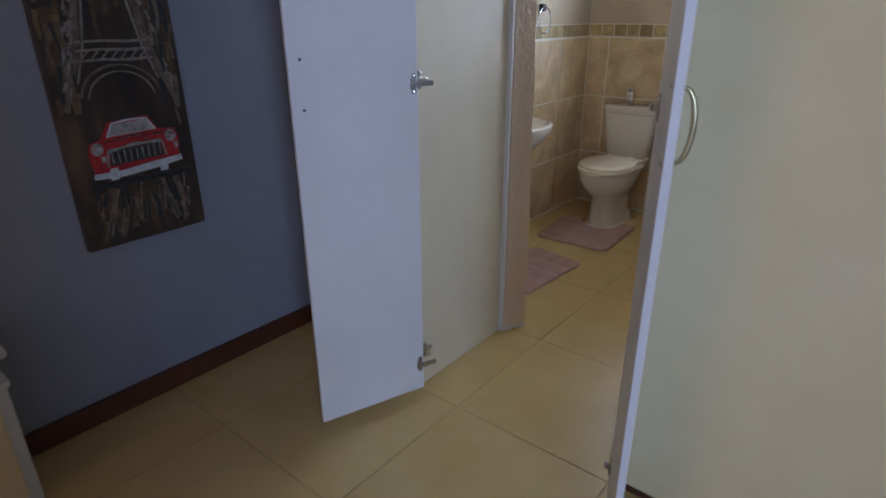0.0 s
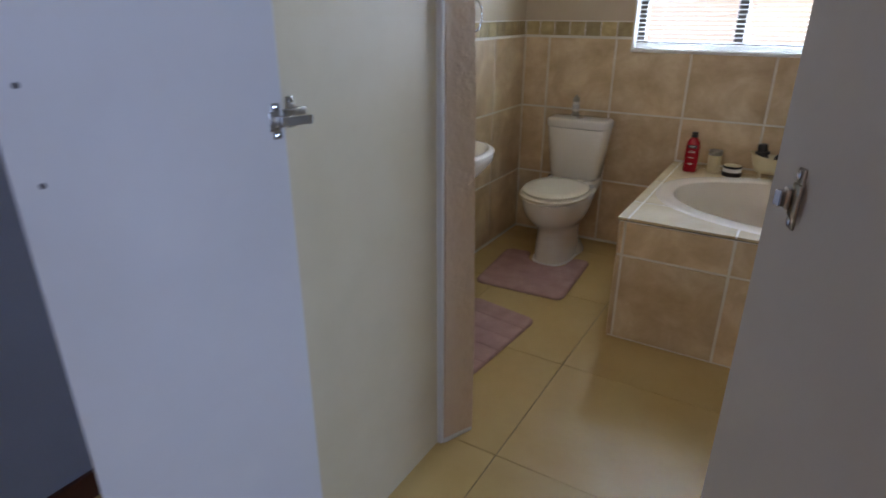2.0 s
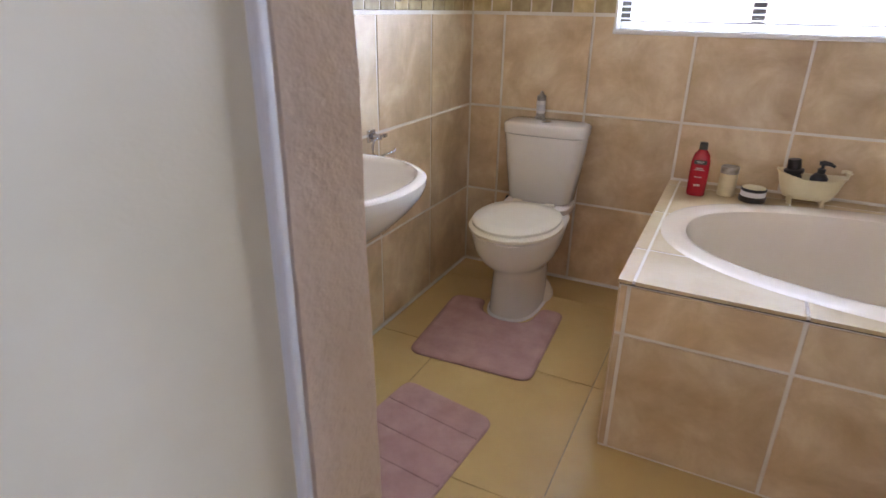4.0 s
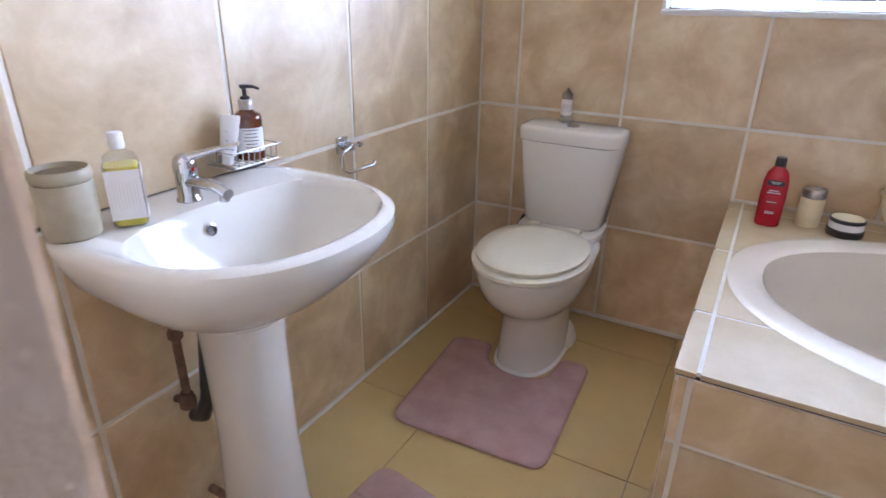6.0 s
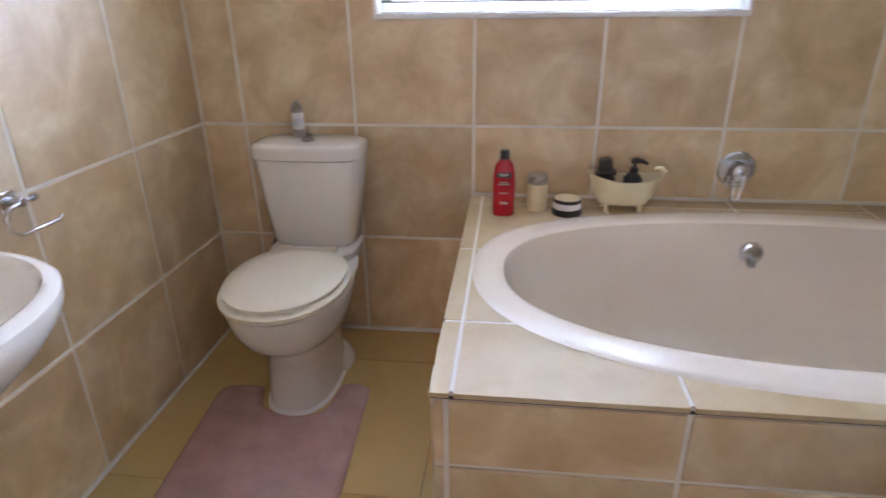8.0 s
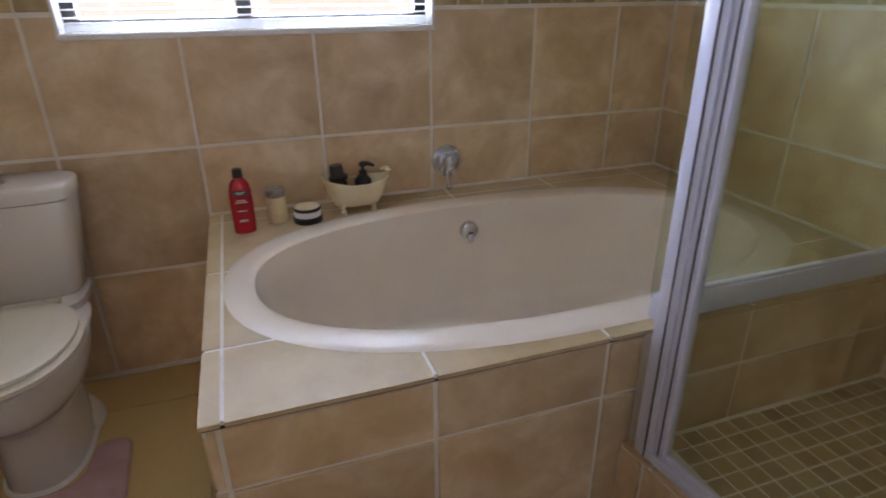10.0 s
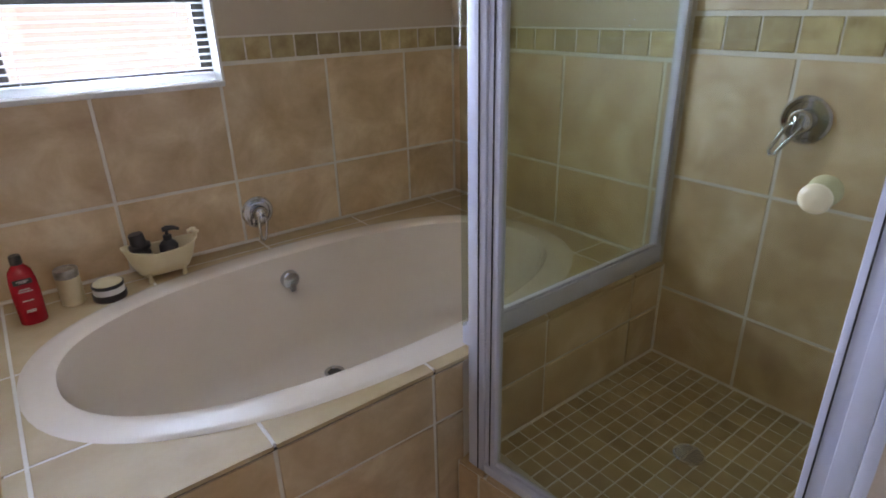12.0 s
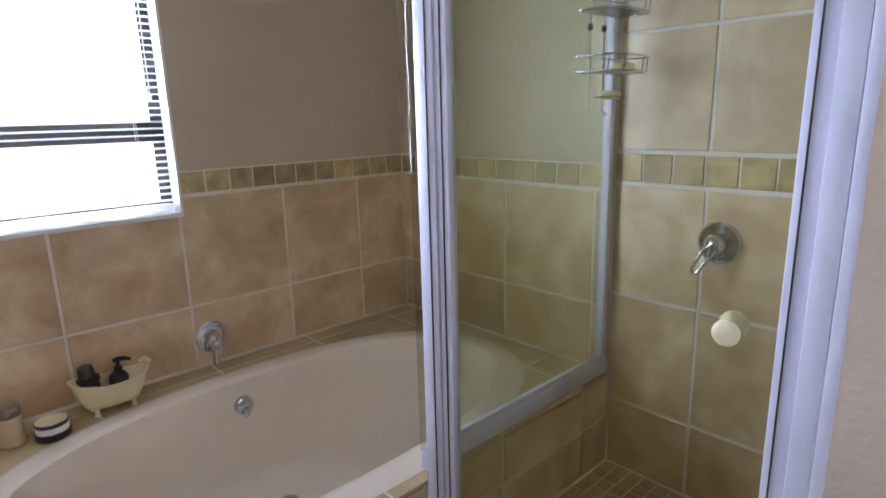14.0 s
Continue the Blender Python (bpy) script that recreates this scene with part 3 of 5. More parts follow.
left_leaf, lw = door_leaf(left_cupboard, (-0.785, 1.478, 0), (-0.9215, 1.100, 0), "open white door leaf showing its inner face", 1)
right_leaf, rw = door_leaf(right_cupboard, (-0.034, 1.470, 0), (0.118, 1.092, 0), "open white door leaf with a bow handle", -1)
for leaf in (left_leaf, right_leaf):
    for z in (0.155, 1.17, 2.1):
        add_hinge(leaf, z if leaf is left_leaf else z + 0.006, (-0.046, 0.013) if leaf is left_leaf else (0.015, 0.020), 0.0 if leaf is left_leaf else 0.057)
for z in (1.255, 1.118):
    part("handle_hole", lathe([(0.0045, 0), (0.0045, 0.0012), (0.002, 0.0016)], 12, m=pose(lw - 0.035, 0, z, -90, 0, 0)), INK, left_leaf)
    part("handle_screw", lathe([(0.0055, 0), (0.0055, 0.0015), (0.002, 0.003)], 12, m=pose(rw - 0.045, 0, z, -90, 0, 0)), STEEL, right_leaf)
pts = [(rw - 0.045, -0.017 - 0.027 * math.sin(math.pi * k / 16) ** 0.8, 1.1865 + 0.066 * math.cos(math.pi * k / 16)) for k in range(17)]
part("handle", tube(pts, [0.0045 + 0.0012 * math.sin(math.pi * k / 16) for k in range(17)], 10), BRASS, right_leaf, "dull brass bow handle", smooth=50)


def mounting_plate(cab, x, z, way, py):
    """The cross-shaped plate of a hinge, on the side panel."""
    bm = box(min(x, x + way * 0.012), max(x, x + way * 0.012), py + 0.036, py + 0.094, z - 0.007, z + 0.007, bevel=0.002)
    add_box(bm, min(x, x + way * 0.005), max(x, x + way * 0.005), py + 0.052, py + 0.068, z - 0.029, z + 0.029, bevel=0.0015)
    plate = part("mounting_plate", bm, STEEL, cab, "worn steel hinge plate", smooth=35)
    for dz in (-0.021, 0.021):
        part("screw", lathe([(0.0045, 0), (0.0045, 0.007), (0.002, 0.008)], 10, m=pose(x, py + 0.060, z + dz, 0, 90 * way, 0)), CHROME, plate)


for z in (0.155, 1.17):
    mounting_plate(left_cupboard, PX0, z, 1, PY)
    mounting_plate(right_cupboard, PX1, z - 0.010, -1, PY - 0.034)



# ---- bath ----
DECK = 0.562
TX, TY = 0.322, 3.585


def tub_ring(z, a, b, fore=0.0, power=2.35, n=72):
    """An oval of the tub; fore widens its half towards the room."""
    return oval(TX, TY, z, a, b + fore, n, power, b, power)


tub = thing("bathtub", "white oval built-in bathtub set in a tiled deck", "bathtub")
part("shell", loft([tub_ring(DECK + 0.0003, 0.854, 0.474, 0.016), tub_ring(DECK + 0.0022, 0.846, 0.466, 0.016), tub_ring(DECK + 0.0036, 0.841, 0.461, 0.016),
                    tub_ring(DECK + 0.0042, 0.832, 0.452, 0.016), tub_ring(DECK + 0.0045, 0.800, 0.412, 0.012), tub_ring(DECK + 0.003, 0.787, 0.393, 0.012),
                    tub_ring(DECK - 0.002, 0.776, 0.380, 0.012), tub_ring(DECK - 0.03, 0.768, 0.372, 0.012), tub_ring(DECK - 0.10, 0.745, 0.356, 0.012), tub_ring(DECK - 0.22, 0.690, 0.320),
                    tub_ring(DECK - 0.31, 0.635, 0.285), tub_ring(DECK - 0.345, 0.575, 0.245), tub_ring(DECK - 0.358, 0.48, 0.18),
                    tub_ring(DECK - 0.360, 0.15, 0.05)], False, True), TUB_ACRYLIC, tub, smooth=40)
part("overflow_cap", lathe([(0.034, 0), (0.034, 0.012), (0.030, 0.022), (0.014, 0.027), (0.0, 0.027)], 28,
                           m=pose(0.287, TY + 0.361, 0.478, 96, 0, 0)), CHROME, tub, smooth=45)
part("overflow_handle", box(-0.011, 0.011, -0.012, 0.0, -0.034, 0.002, bevel=0.004, m=pose(0.287, TY + 0.338, 0.472)), CHROME, tub, smooth=40)
part("drain", lathe([(0.035, 0), (0.035, 0.004), (0.025, 0.005), (0.022, 0.001), (0.0, 0.001)], 24, m=pose(0.305, TY + 0.105, DECK - 0.3592)), CHROME, tub, smooth=40)
part("drain_hole", lathe([(0.021, 0.0), (0.021, 0.0025), (0.01, 0.003)], 20, m=pose(0.305, TY + 0.105, DECK - 0.3592)), BLACK_PLASTIC, tub)

bm = box(-0.568, XR, 3.066, 3.12, -0.05, DECK - 0.012)
add_box(bm, -0.568, -0.53, 3.12, YB, -0.05, DECK - 0.012)
surround = structure("bath_surround", bm, GROUT, "beige tiled masonry surround of the bathtub", "wall")


def deck_slab(x0, x1, y0, y1, z0, z1, gap):
    """A slab cut away where the tub sits."""
    cell = 0.02
    nx, ny = max(1, round((x1 - x0) / cell)), max(1, round((y1 - y0) / cell))
    bm = bmesh.new()
    grid = [[bm.verts.new((x0 + gap + (x1 - x0 - 2 * gap) * i / nx, y0 + gap + (y1 - y0 - 2 * gap) * j / ny, z0)) for j in range(ny + 1)] for i in range(nx + 1)]

    def clear(v):
        return (abs(v.co.x - TX) / 0.80) ** 2.35 + (abs(v.co.y - TY) / 0.415) ** 2.35 > 1
    for i in range(nx):
        for j in range(ny):
            quad = (grid[i][j], grid[i + 1][j], grid[i + 1][j + 1], grid[i][j + 1])
            if all(clear(v) for v in quad):
                bm.faces.new(quad)
    bmesh.ops.delete(bm, geom=[v for v in bm.verts if not v.link_faces], context="VERTS")
    if not bm.faces:
        bm.free()
        return None
    out = bmesh.ops.extrude_face_region(bm, geom=list(bm.faces))
    bmesh.ops.translate(bm, vec=(0, 0, z1 - z0), verts=[g for g in out["geom"] if isinstance(g, bmesh.types.BMVert)])
    return bm


DECK_X, DECK_Y = (-0.580, -0.535, -0.132, 0.274, 0.68, 1.085, XR), (3.052, 3.305, 3.698, 4.09, YB)
for x0, x1 in zip(DECK_X, DECK_X[1:]):
    for y0, y1 in zip(DECK_Y, DECK_Y[1:]):
        slab = deck_slab(x0, x1, y0, y1, DECK - 0.01, DECK, 0.004)
        if slab:
            part("tile", slab, DECK_TILE, surround)
structure("bath_deck_bed", deck_slab(-0.572, XR, 3.064, YB, DECK - 0.03, DECK - 0.0009, 0.0), GROUT, "pale grout bed under the deck tiles", "trim")
# dark gap under the front lip of the deck
structure("trim", box(-0.572, 0.37, 3.0585, 3.066, DECK - 0.014, DECK - 0.0105), DARK_GAP, "dark open joint below the deck edge", "trim")


# ---- shower ----
SF = 0.218
shower_base = structure("shower_base", box(0.40, XR, JY1 - 0.05, 3.066, -0.05, SF - 0.003), GROUT, "raised shower floor of small brown mosaic tiles", "floor")
U = (SHOWER_B - SHOWER_A).normalized()
SLEN = (SHOWER_B - SHOWER_A).length
SM = Matrix.Translation(SHOWER_A) @ Matrix.Rotation(math.atan2(U.y, U.x), 4, "Z")   # x along the front, +y towards the shower's inside
kerb = structure("shower_kerb", box(-0.036, SLEN + 0.05, -0.002, 0.075, -0.05, 0.238, m=SM), GROUT, "low tiled kerb in front of the shower", "kerb")
KB = 0.246


def shower_front():
    sh = thing("shower_enclosure", "white metal framed shower enclosure with a clear glass door", "shower", SM)
    top = 2.0
    part("corner_post", box(0.0, 0.052, 0.006, 0.05, KB, top, bevel=0.004), WHITE_METAL, sh, smooth=35)
    part("post_rib", box(0.0525, 0.066, 0.012, 0.046, KB + 0.03, top - 0.03, bevel=0.002), WHITE_METAL, sh, smooth=35)
    for x, y0, y1 in ((0.034, 0.0035, 0.0062), (SLEN - 0.050, 0.0015, 0.0042), (0.0668, 0.0115, 0.0135)):
        part("gasket", box(x - 0.0013, x + 0.0013, y0, y1, KB + 0.004, top - 0.004), BLACK_PLASTIC, sh, "dark rubber gasket line")
    part("bottom_track", box(0.052, SLEN - 0.04, 0.006, 0.042, KB, KB + 0.026, bevel=0.003), WHITE_METAL, sh, smooth=35)
    part("top_track", box(0.052, SLEN - 0.04, 0.006, 0.042, top - 0.04, top, bevel=0.003), WHITE_METAL, sh, smooth=35)
    part("wall_post", box(SLEN - 0.062, SLEN, 0.004, 0.05, KB, top, bevel=0.004), WHITE_METAL, sh, smooth=35)
    part("wall_strip", box(SLEN + 0.0045, SLEN + 0.026, -0.010, 0.045, KB, top, bevel=0.003), WHITE_METAL, sh, smooth=35)
    part("wall_channel", box(SLEN - 0.028, SLEN + 0.004, -0.008, 0.004, KB, top, bevel=0.002), WHITE_METAL, sh, smooth=35)
    part("door_frame", box(0.067, 0.082, 0.014, 0.040, KB + 0.028, top - 0.044, bevel=0.002), WHITE_METAL, sh, smooth=35)
    part("glass", box(0.080, SLEN - 0.064, 0.024, 0.030, KB + 0.03, top - 0.046), SHOWER_GLASS, sh).visible_shadow = False
    part("bottom_seal", box(0.083, SLEN - 0.064, 0.020, 0.034, KB + 0.027, KB + 0.040, bevel=0.002), WHITE_METAL, sh, smooth=35)
    knob = part("knob", lathe([(0.008, 0), (0.008, 0.008), (0.012, 0.012), (0.019, 0.016), (0.0215, 0.021), (0.0195, 0.026), (0.012, 0.029), (0.0, 0.030)], 28,
                              m=pose(SLEN - 0.131, 0.024, 1.122, 90, 0, 0)), CREAM_PLASTIC, sh, "cream round door knob", smooth=50)
    part("inner_knob", lathe([(0.008, 0), (0.008, 0.008), (0.021, 0.015), (0.023, 0.023), (0.0, 0.028)], 28,
                             m=pose(SLEN - 0.131, 0.030, 1.122, -90, 0, 0)), CREAM_PLASTIC, knob, smooth=50)


def shower_side():
    x0, x1, y, top = SHOWER_A.x + 0.052, XR - 0.002, 3.072, 2.0
    sh = thing("shower_screen", "clear fixed glass screen framed in pale metal", "shower screen")
    part("bottom_rail", box(x0, x1, y, y + 0.036, DECK + 0.0005, DECK + 0.062, bevel=0.004), WHITE_METAL, sh, smooth=35)
    part("rail_lip", box(x0, x1 - 0.03, y + 0.004, y + 0.018, DECK + 0.0622, DECK + 0.072, bevel=0.002), WHITE_METAL, sh, smooth=35)
    part("wall_rail", box(x1 - 0.034, x1 - 0.012, y, y + 0.030, DECK + 0.0625, top, bevel=0.003), WHITE_METAL, sh, smooth=35)
    part("wall_seal", box(x1 - 0.0118, x1, y + 0.006, y + 0.026, DECK + 0.0625, top, bevel=0.002), GROUT, sh)
    part("top_rail", box(x0, x1 - 0.034, y, y + 0.036, top - 0.036, top, bevel=0.003), WHITE_METAL, sh, smooth=35)
    part("glass", box(x0 - 0.01, x1 - 0.02, y + 0.019, y + 0.025, DECK + 0.0625, top - 0.03), SHOWER_GLASS, sh).visible_shadow = False


shower_front()
shower_side()


def mixer(name, m, label, size=1.0, lever_deg=20):
    """A wall mixer: round plate, dome and loop lever. z of its frame points out of the wall, y up."""
    ob = thing(name, label, "tap", m)
    part("plate", lathe([(0.060 * size, 0), (0.060 * size, 0.004), (0.054 * size, 0.010), (0.046 * size, 0.011), (0.044 * size, 0.007), (0.030 * size, 0.009)], 36), CHROME, ob, smooth=35)
    part("body", lathe([(0.029 * size, 0.006), (0.029 * size, 0.030), (0.026 * size, 0.042), (0.020 * size, 0.050), (0.0, 0.054)], 28), CHROME, ob, smooth=45)
    a = radians(lever_deg)
    d = Vector((-math.sin(a), -math.cos(a), 0))
    s = Vector((math.cos(a), -math.sin(a), 0))
    tip, root = d * 0.088 * size + Vector((0, 0, 0.062)), Vector((0, 0, 0.045))
    loop = [root + s * 0.013, root + s * 0.014 + d * 0.03 + Vector((0, 0, 0.012)), tip + s * 0.009, tip + d * 0.008, tip - s * 0.009, root - s * 0.014 + d * 0.03 + Vector((0, 0, 0.012)), root - s * 0.013]
    part("lever", tube([tuple(p) for p in loop], 0.0052, 10), CHROME, ob, smooth=60)
    part("lever_web", box(-0.011, 0.011, -0.03, 0.0, 0.046, 0.056, bevel=0.004, m=Matrix.Rotation(-a, 4, "Z")), CHROME, ob, smooth=40)
    part("index_mark", lathe([(0.004, 0.05), (0.004, 0.0552), (0.0, 0.0556)], 10), INK, ob)


mixer("bath_mixer", axes((0.288, YB, 0.672), (1, 0, 0), (0, 0, 1)), "chrome wall mixer above the bathtub", 1.0, 8)
mixer("shower_mixer", axes((XR, 2.722, 1.082), (0, -1, 0), (0, 0, 1)), "chrome wall mixer in the shower", 1.05, 28)
drain = thing("shower_drain", "round chrome shower drain grate", "drain", pose(0.865, 2.69, SF))
part("ring", lathe([(0.042, 0), (0.042, 0.003), (0.037, 0.004), (0.035, 0.0015)], 28), CHROME, drain, smooth=40)
part("pit", lathe([(0.036, 0.0003), (0.036, 0.0012), (0.0, 0.0012)], 24), BLACK_PLASTIC, drain)
for k in range(-4, 5):
    half = math.sqrt(0.036 ** 2 - (0.0078 * k) ** 2)
    part("bar", box(0.0078 * k - 0.0019, 0.0078 * k + 0.0019, -half, half, 0.0013, 0.0032), CHROME, drain)
part("cross_bar", box(-0.036, 0.036, -0.0025, 0.0025, 0.00125, 0.0028), CHROME, drain)


def shower_caddy():
    """A wire caddy hung against the screen: two baskets, a soap dish and long hooks."""
    c = thing("shower_caddy", "chrome wire shower caddy with two baskets", "shower caddy")
    x0, x1, y0, y1 = 0.985, 1.195, 2.955, 3.052
    for z in (1.737, 1.574):
        for dz, out in ((0.0, 0.0), (0.042, 0.006)):
            front = [(x0 - out + (x1 - x0 + 2 * out) * k / 12, y0 - out - 0.022 * math.sin(math.pi * k / 12), z + dz) for k in range(13)]
            part("rim_wire", tube([(x0 - out, y1, z + dz), *front, (x1 + out, y1, z + dz)], 0.0030, 8, closed=True), CHROME, c, smooth=60)
        for k in range(1, 12):
            x = x0 + (x1 - x0) * k / 12
            part("floor_wire", tube([(x, y1, z), (x, y0 - 0.022 * math.sin(math.pi * k / 12), z)], 0.0014, 6), CHROME, c)
        for x in (x0, (x0 + x1) / 2 - 0.05, (x0 + x1) / 2 + 0.05, x1):
            dy = 0.022 * math.sin(math.pi * (x - x0) / (x1 - x0))
            part("stay_wire", tube([(x, y0 - dy, z), (x, y0 - 0.005 - dy, z + 0.042)], 0.0016, 6), CHROME, c)
    for x in (1.045, 1.115):
        part("upright", tube([(x, y1 - 0.02, 1.455), (x - 0.003, y1 - 0.003, 1.462), (x, y1, 1.48), (x, y1, 1.93), (x, y1 + 0.02, 1.95)], 0.0034, 8), STEEL, c, smooth=60)
        part("stopper", lathe([(0.004, 0), (0.008, 0.004), (0.008, 0.016), (0.004, 0.02)], 12, m=pose(x, y1, 1.69)), BLACK_PLASTIC, c, smooth=50)
    part("dish_wire", tube([(*p[:2], 1.505) for p in oval(1.105, 3.018, 0, 0.056, 0.030, 24, 3)], 0.0026, 8, closed=True), CHROME, c, smooth=60)
    part("bottom_hook", tube([(1.045, y1 - 0.018, 1.455), (1.08, y1 - 0.03, 1.452), (1.115, y1 - 0.018, 1.455)], 0.0030, 8), CHROME, c, smooth=60)

    def soap_bar(x, y, z, a, b, label):
        bm = loft([oval(x, y, z + dz, a * f, b * f, 28, 2.8) for dz, f in ((0.0, 0.82), (0.006, 1.0), (0.017, 1.0), (0.023, 0.82), (0.025, 0.5))])
        tagged(part("soap_bar", bm, CREAM_PLASTIC, smooth=60), label, "soap")
    soap_bar(1.135, 2.995, 1.5775, 0.042, 0.028, "cream soap bar lying in the wire basket")
    soap_bar(1.105, 3.018, 1.4985, 0.043, 0.023, "pale soap bar on the wire dish")


shower_caddy()


# ---- toilet ----
WX = -1.103
wc = thing("toilet", "white close-coupled ceramic toilet with closed lid", "toilet", pose(WX, YB, 0))
part("pan", loft([oval(0, -0.335, 0.0, 0.107, 0.197, 44, 2.6, 0.155, 2.8), oval(0, -0.335, 0.02, 0.105, 0.194, 44, 2.6, 0.155, 2.8),
                  oval(0, -0.340, 0.10, 0.1025, 0.188, 44, 2.4, 0.17, 3.0), oval(0, -0.345, 0.185, 0.1015, 0.180, 44, 2.2, 0.19, 2.8), oval(0, -0.352, 0.212, 0.109, 0.186, 44, 2.15, 0.20, 2.7),
                  oval(0, -0.372, 0.242, 0.136, 0.208, 44, 2.1, 0.22, 2.6), oval(0, -0.392, 0.28, 0.159, 0.230, 44, 2.05, 0.24, 2.6), oval(0, -0.404, 0.32, 0.170, 0.241, 44, 2.05, 0.26, 2.6),
                  oval(0, -0.41, 0.36, 0.176, 0.247, 44, 2.05, 0.30, 3.0), oval(0, -0.41, 0.388, 0.178, 0.249, 44, 2.05, 0.32, 3.2),
                  oval(0, -0.41, 0.396, 0.170, 0.240, 44, 2.05, 0.31, 3.2)]), CERAMIC, wc, smooth=50)
part("shelf", loft([oval(0, -0.135, 0.33, 0.125, 0.115, 32, 4), oval(0, -0.135, 0.395, 0.150, 0.120, 32, 4), oval(0, -0.135, 0.418, 0.150, 0.120, 32, 4),
                    oval(0, -0.135, 0.424, 0.142, 0.112, 32, 4)]), CERAMIC, wc, smooth=45)
tank = part("tank", loft([oval(0, -0.105, 0.424, 0.130, 0.078, 40, 4.5), oval(0, -0.105, 0.435, 0.143, 0.086, 40, 4.5), oval(0, -0.105, 0.60, 0.164, 0.094, 40, 4.5),
                          oval(0, -0.105, 0.716, 0.176, 0.100, 40, 4.5), oval(0, -0.105, 0.7215, 0.172, 0.096, 40, 4.5)]), CERAMIC, wc, smooth=45)
part("tank_lid", loft([oval(0, -0.105, 0.7225, 0.173, 0.097, 40, 4.5), oval(0, -0.105, 0.7265, 0.182, 0.103, 40, 4.5), oval(0, -0.105, 0.760, 0.184, 0.104, 40, 4.5),
                       oval(0, -0.105, 0.770, 0.178, 0.098, 40, 4.2), oval(0, -0.105, 0.774, 0.162, 0.084, 40, 4)]), CERAMIC, tank, smooth=45)
part("flush_button", lathe([(0.022, 0.0), (0.022, 0.004), (0.018, 0.007), (0.0, 0.008)], 24, m=pose(0.0, -0.125, 0.7743)), CHROME, tank, smooth=45)
part("seat_ring", loft([oval(0, -0.435, 0.398, 0.172, 0.222, 48, 2.05, 0.20, 2.3), oval(0, -0.435, 0.401, 0.185, 0.235, 48, 2.05, 0.21, 2.3),
                        oval(0, -0.435, 0.413, 0.187, 0.237, 48, 2.05, 0.21, 2.3), oval(0, -0.435, 0.418, 0.178, 0.228, 48, 2.05, 0.205, 2.3)]), SEAT_PLASTIC, wc, "cream plastic seat", smooth=45)
part("seat_lid", loft([oval(0, -0.43, 0.4195, 0.166, 0.216, 48, 2.05, 0.20, 2.3), oval(0, -0.43, 0.423, 0.175, 0.224, 48, 2.05, 0.205, 2.3),
                       oval(0, -0.43, 0.434, 0.176, 0.225, 48, 2.05, 0.205, 2.3), oval(0, -0.43, 0.440, 0.167, 0.215, 48, 2.05, 0.197, 2.3),
                       oval(0, -0.43, 0.443, 0.12, 0.16, 48, 2.05, 0.15, 2.3)]), SEAT_PLASTIC, wc, "cream plastic seat lid", smooth=45)
part("foot_flange", loft([oval(0, -0.235, 0.0, 0.124, 0.085, 36, 3.2), oval(0, -0.235, 0.018, 0.122, 0.083, 36, 3.2), oval(0, -0.235, 0.05, 0.108, 0.075, 36, 3.0),
                          oval(0, -0.235, 0.075, 0.090, 0.070, 36, 2.8)]), CERAMIC, wc, smooth=50)
for s in (-1, 1):
    part("seat_hinge", lathe([(0.011, -0.02), (0.012, -0.016), (0.012, 0.016), (0.011, 0.02)], 16, m=pose(s * 0.075, -0.222, 0.430, 0, 90, 0)), SEAT_PLASTIC, wc, smooth=45)
part("sealant", loft([oval(0, -0.335, 0.0, 0.115, 0.206, 44, 2.6, 0.160, 2.8), oval(0, -0.335, 0.006, 0.111, 0.201, 44, 2.6, 0.158, 2.8),
                      oval(0, -0.335, 0.010, 0.1055, 0.195, 44, 2.6, 0.156, 2.8)], True, True), PLASTER_WHITE, wc, "white sealant line at the foot")
part("inlet_hose", tube([(-0.175, -0.07, 0.40), (-0.205, -0.075, 0.33), (-0.215, -0.05, 0.27), (-0.215, -0.012, 0.24)], 0.008, 10), BLACK_PLASTIC, wc, smooth=60)
part("inlet_valve", lathe([(0.018, 0), (0.018, 0.004), (0.010, 0.008), (0.010, 0.03), (0.0, 0.032)], 18, m=pose(-0.215, -0.0, 0.24, 90, 0, 0)), CHROME, wc, smooth=45)

holder = thing("air_freshener", "slim chrome and clear scent bottle on the tank lid", "bottle", pose(-1.153, YB - 0.062, 0.774) @ Matrix.Diagonal((1.15, 1.15, 0.86, 1)))
part("base", lathe([(0.020, 0), (0.020, 0.012), (0.016, 0.016), (0.016, 0.03)], 20), STEEL, holder, smooth=40)
part("bottle", lathe([(0.0155, 0.03), (0.017, 0.034), (0.017, 0.088), (0.015, 0.094)], 20), LABEL_WHITE, holder, smooth=40)
part("label_band", lathe([(0.0173, 0.045), (0.0173, 0.075)], 20, close=False), SILVER_INK, holder)
part("cap", lathe([(0.0155, 0.094), (0.017, 0.097), (0.016, 0.118), (0.009, 0.124), (0.004, 0.138), (0.0, 0.14)], 20), STEEL, holder, smooth=40)

# ---- basin ----
BY, BZ = 2.765, 0.815
basin = thing("pedestal_basin", "white ceramic pedestal washbasin against the tiled wall", "washbasin", pose(XL, BY, 0))


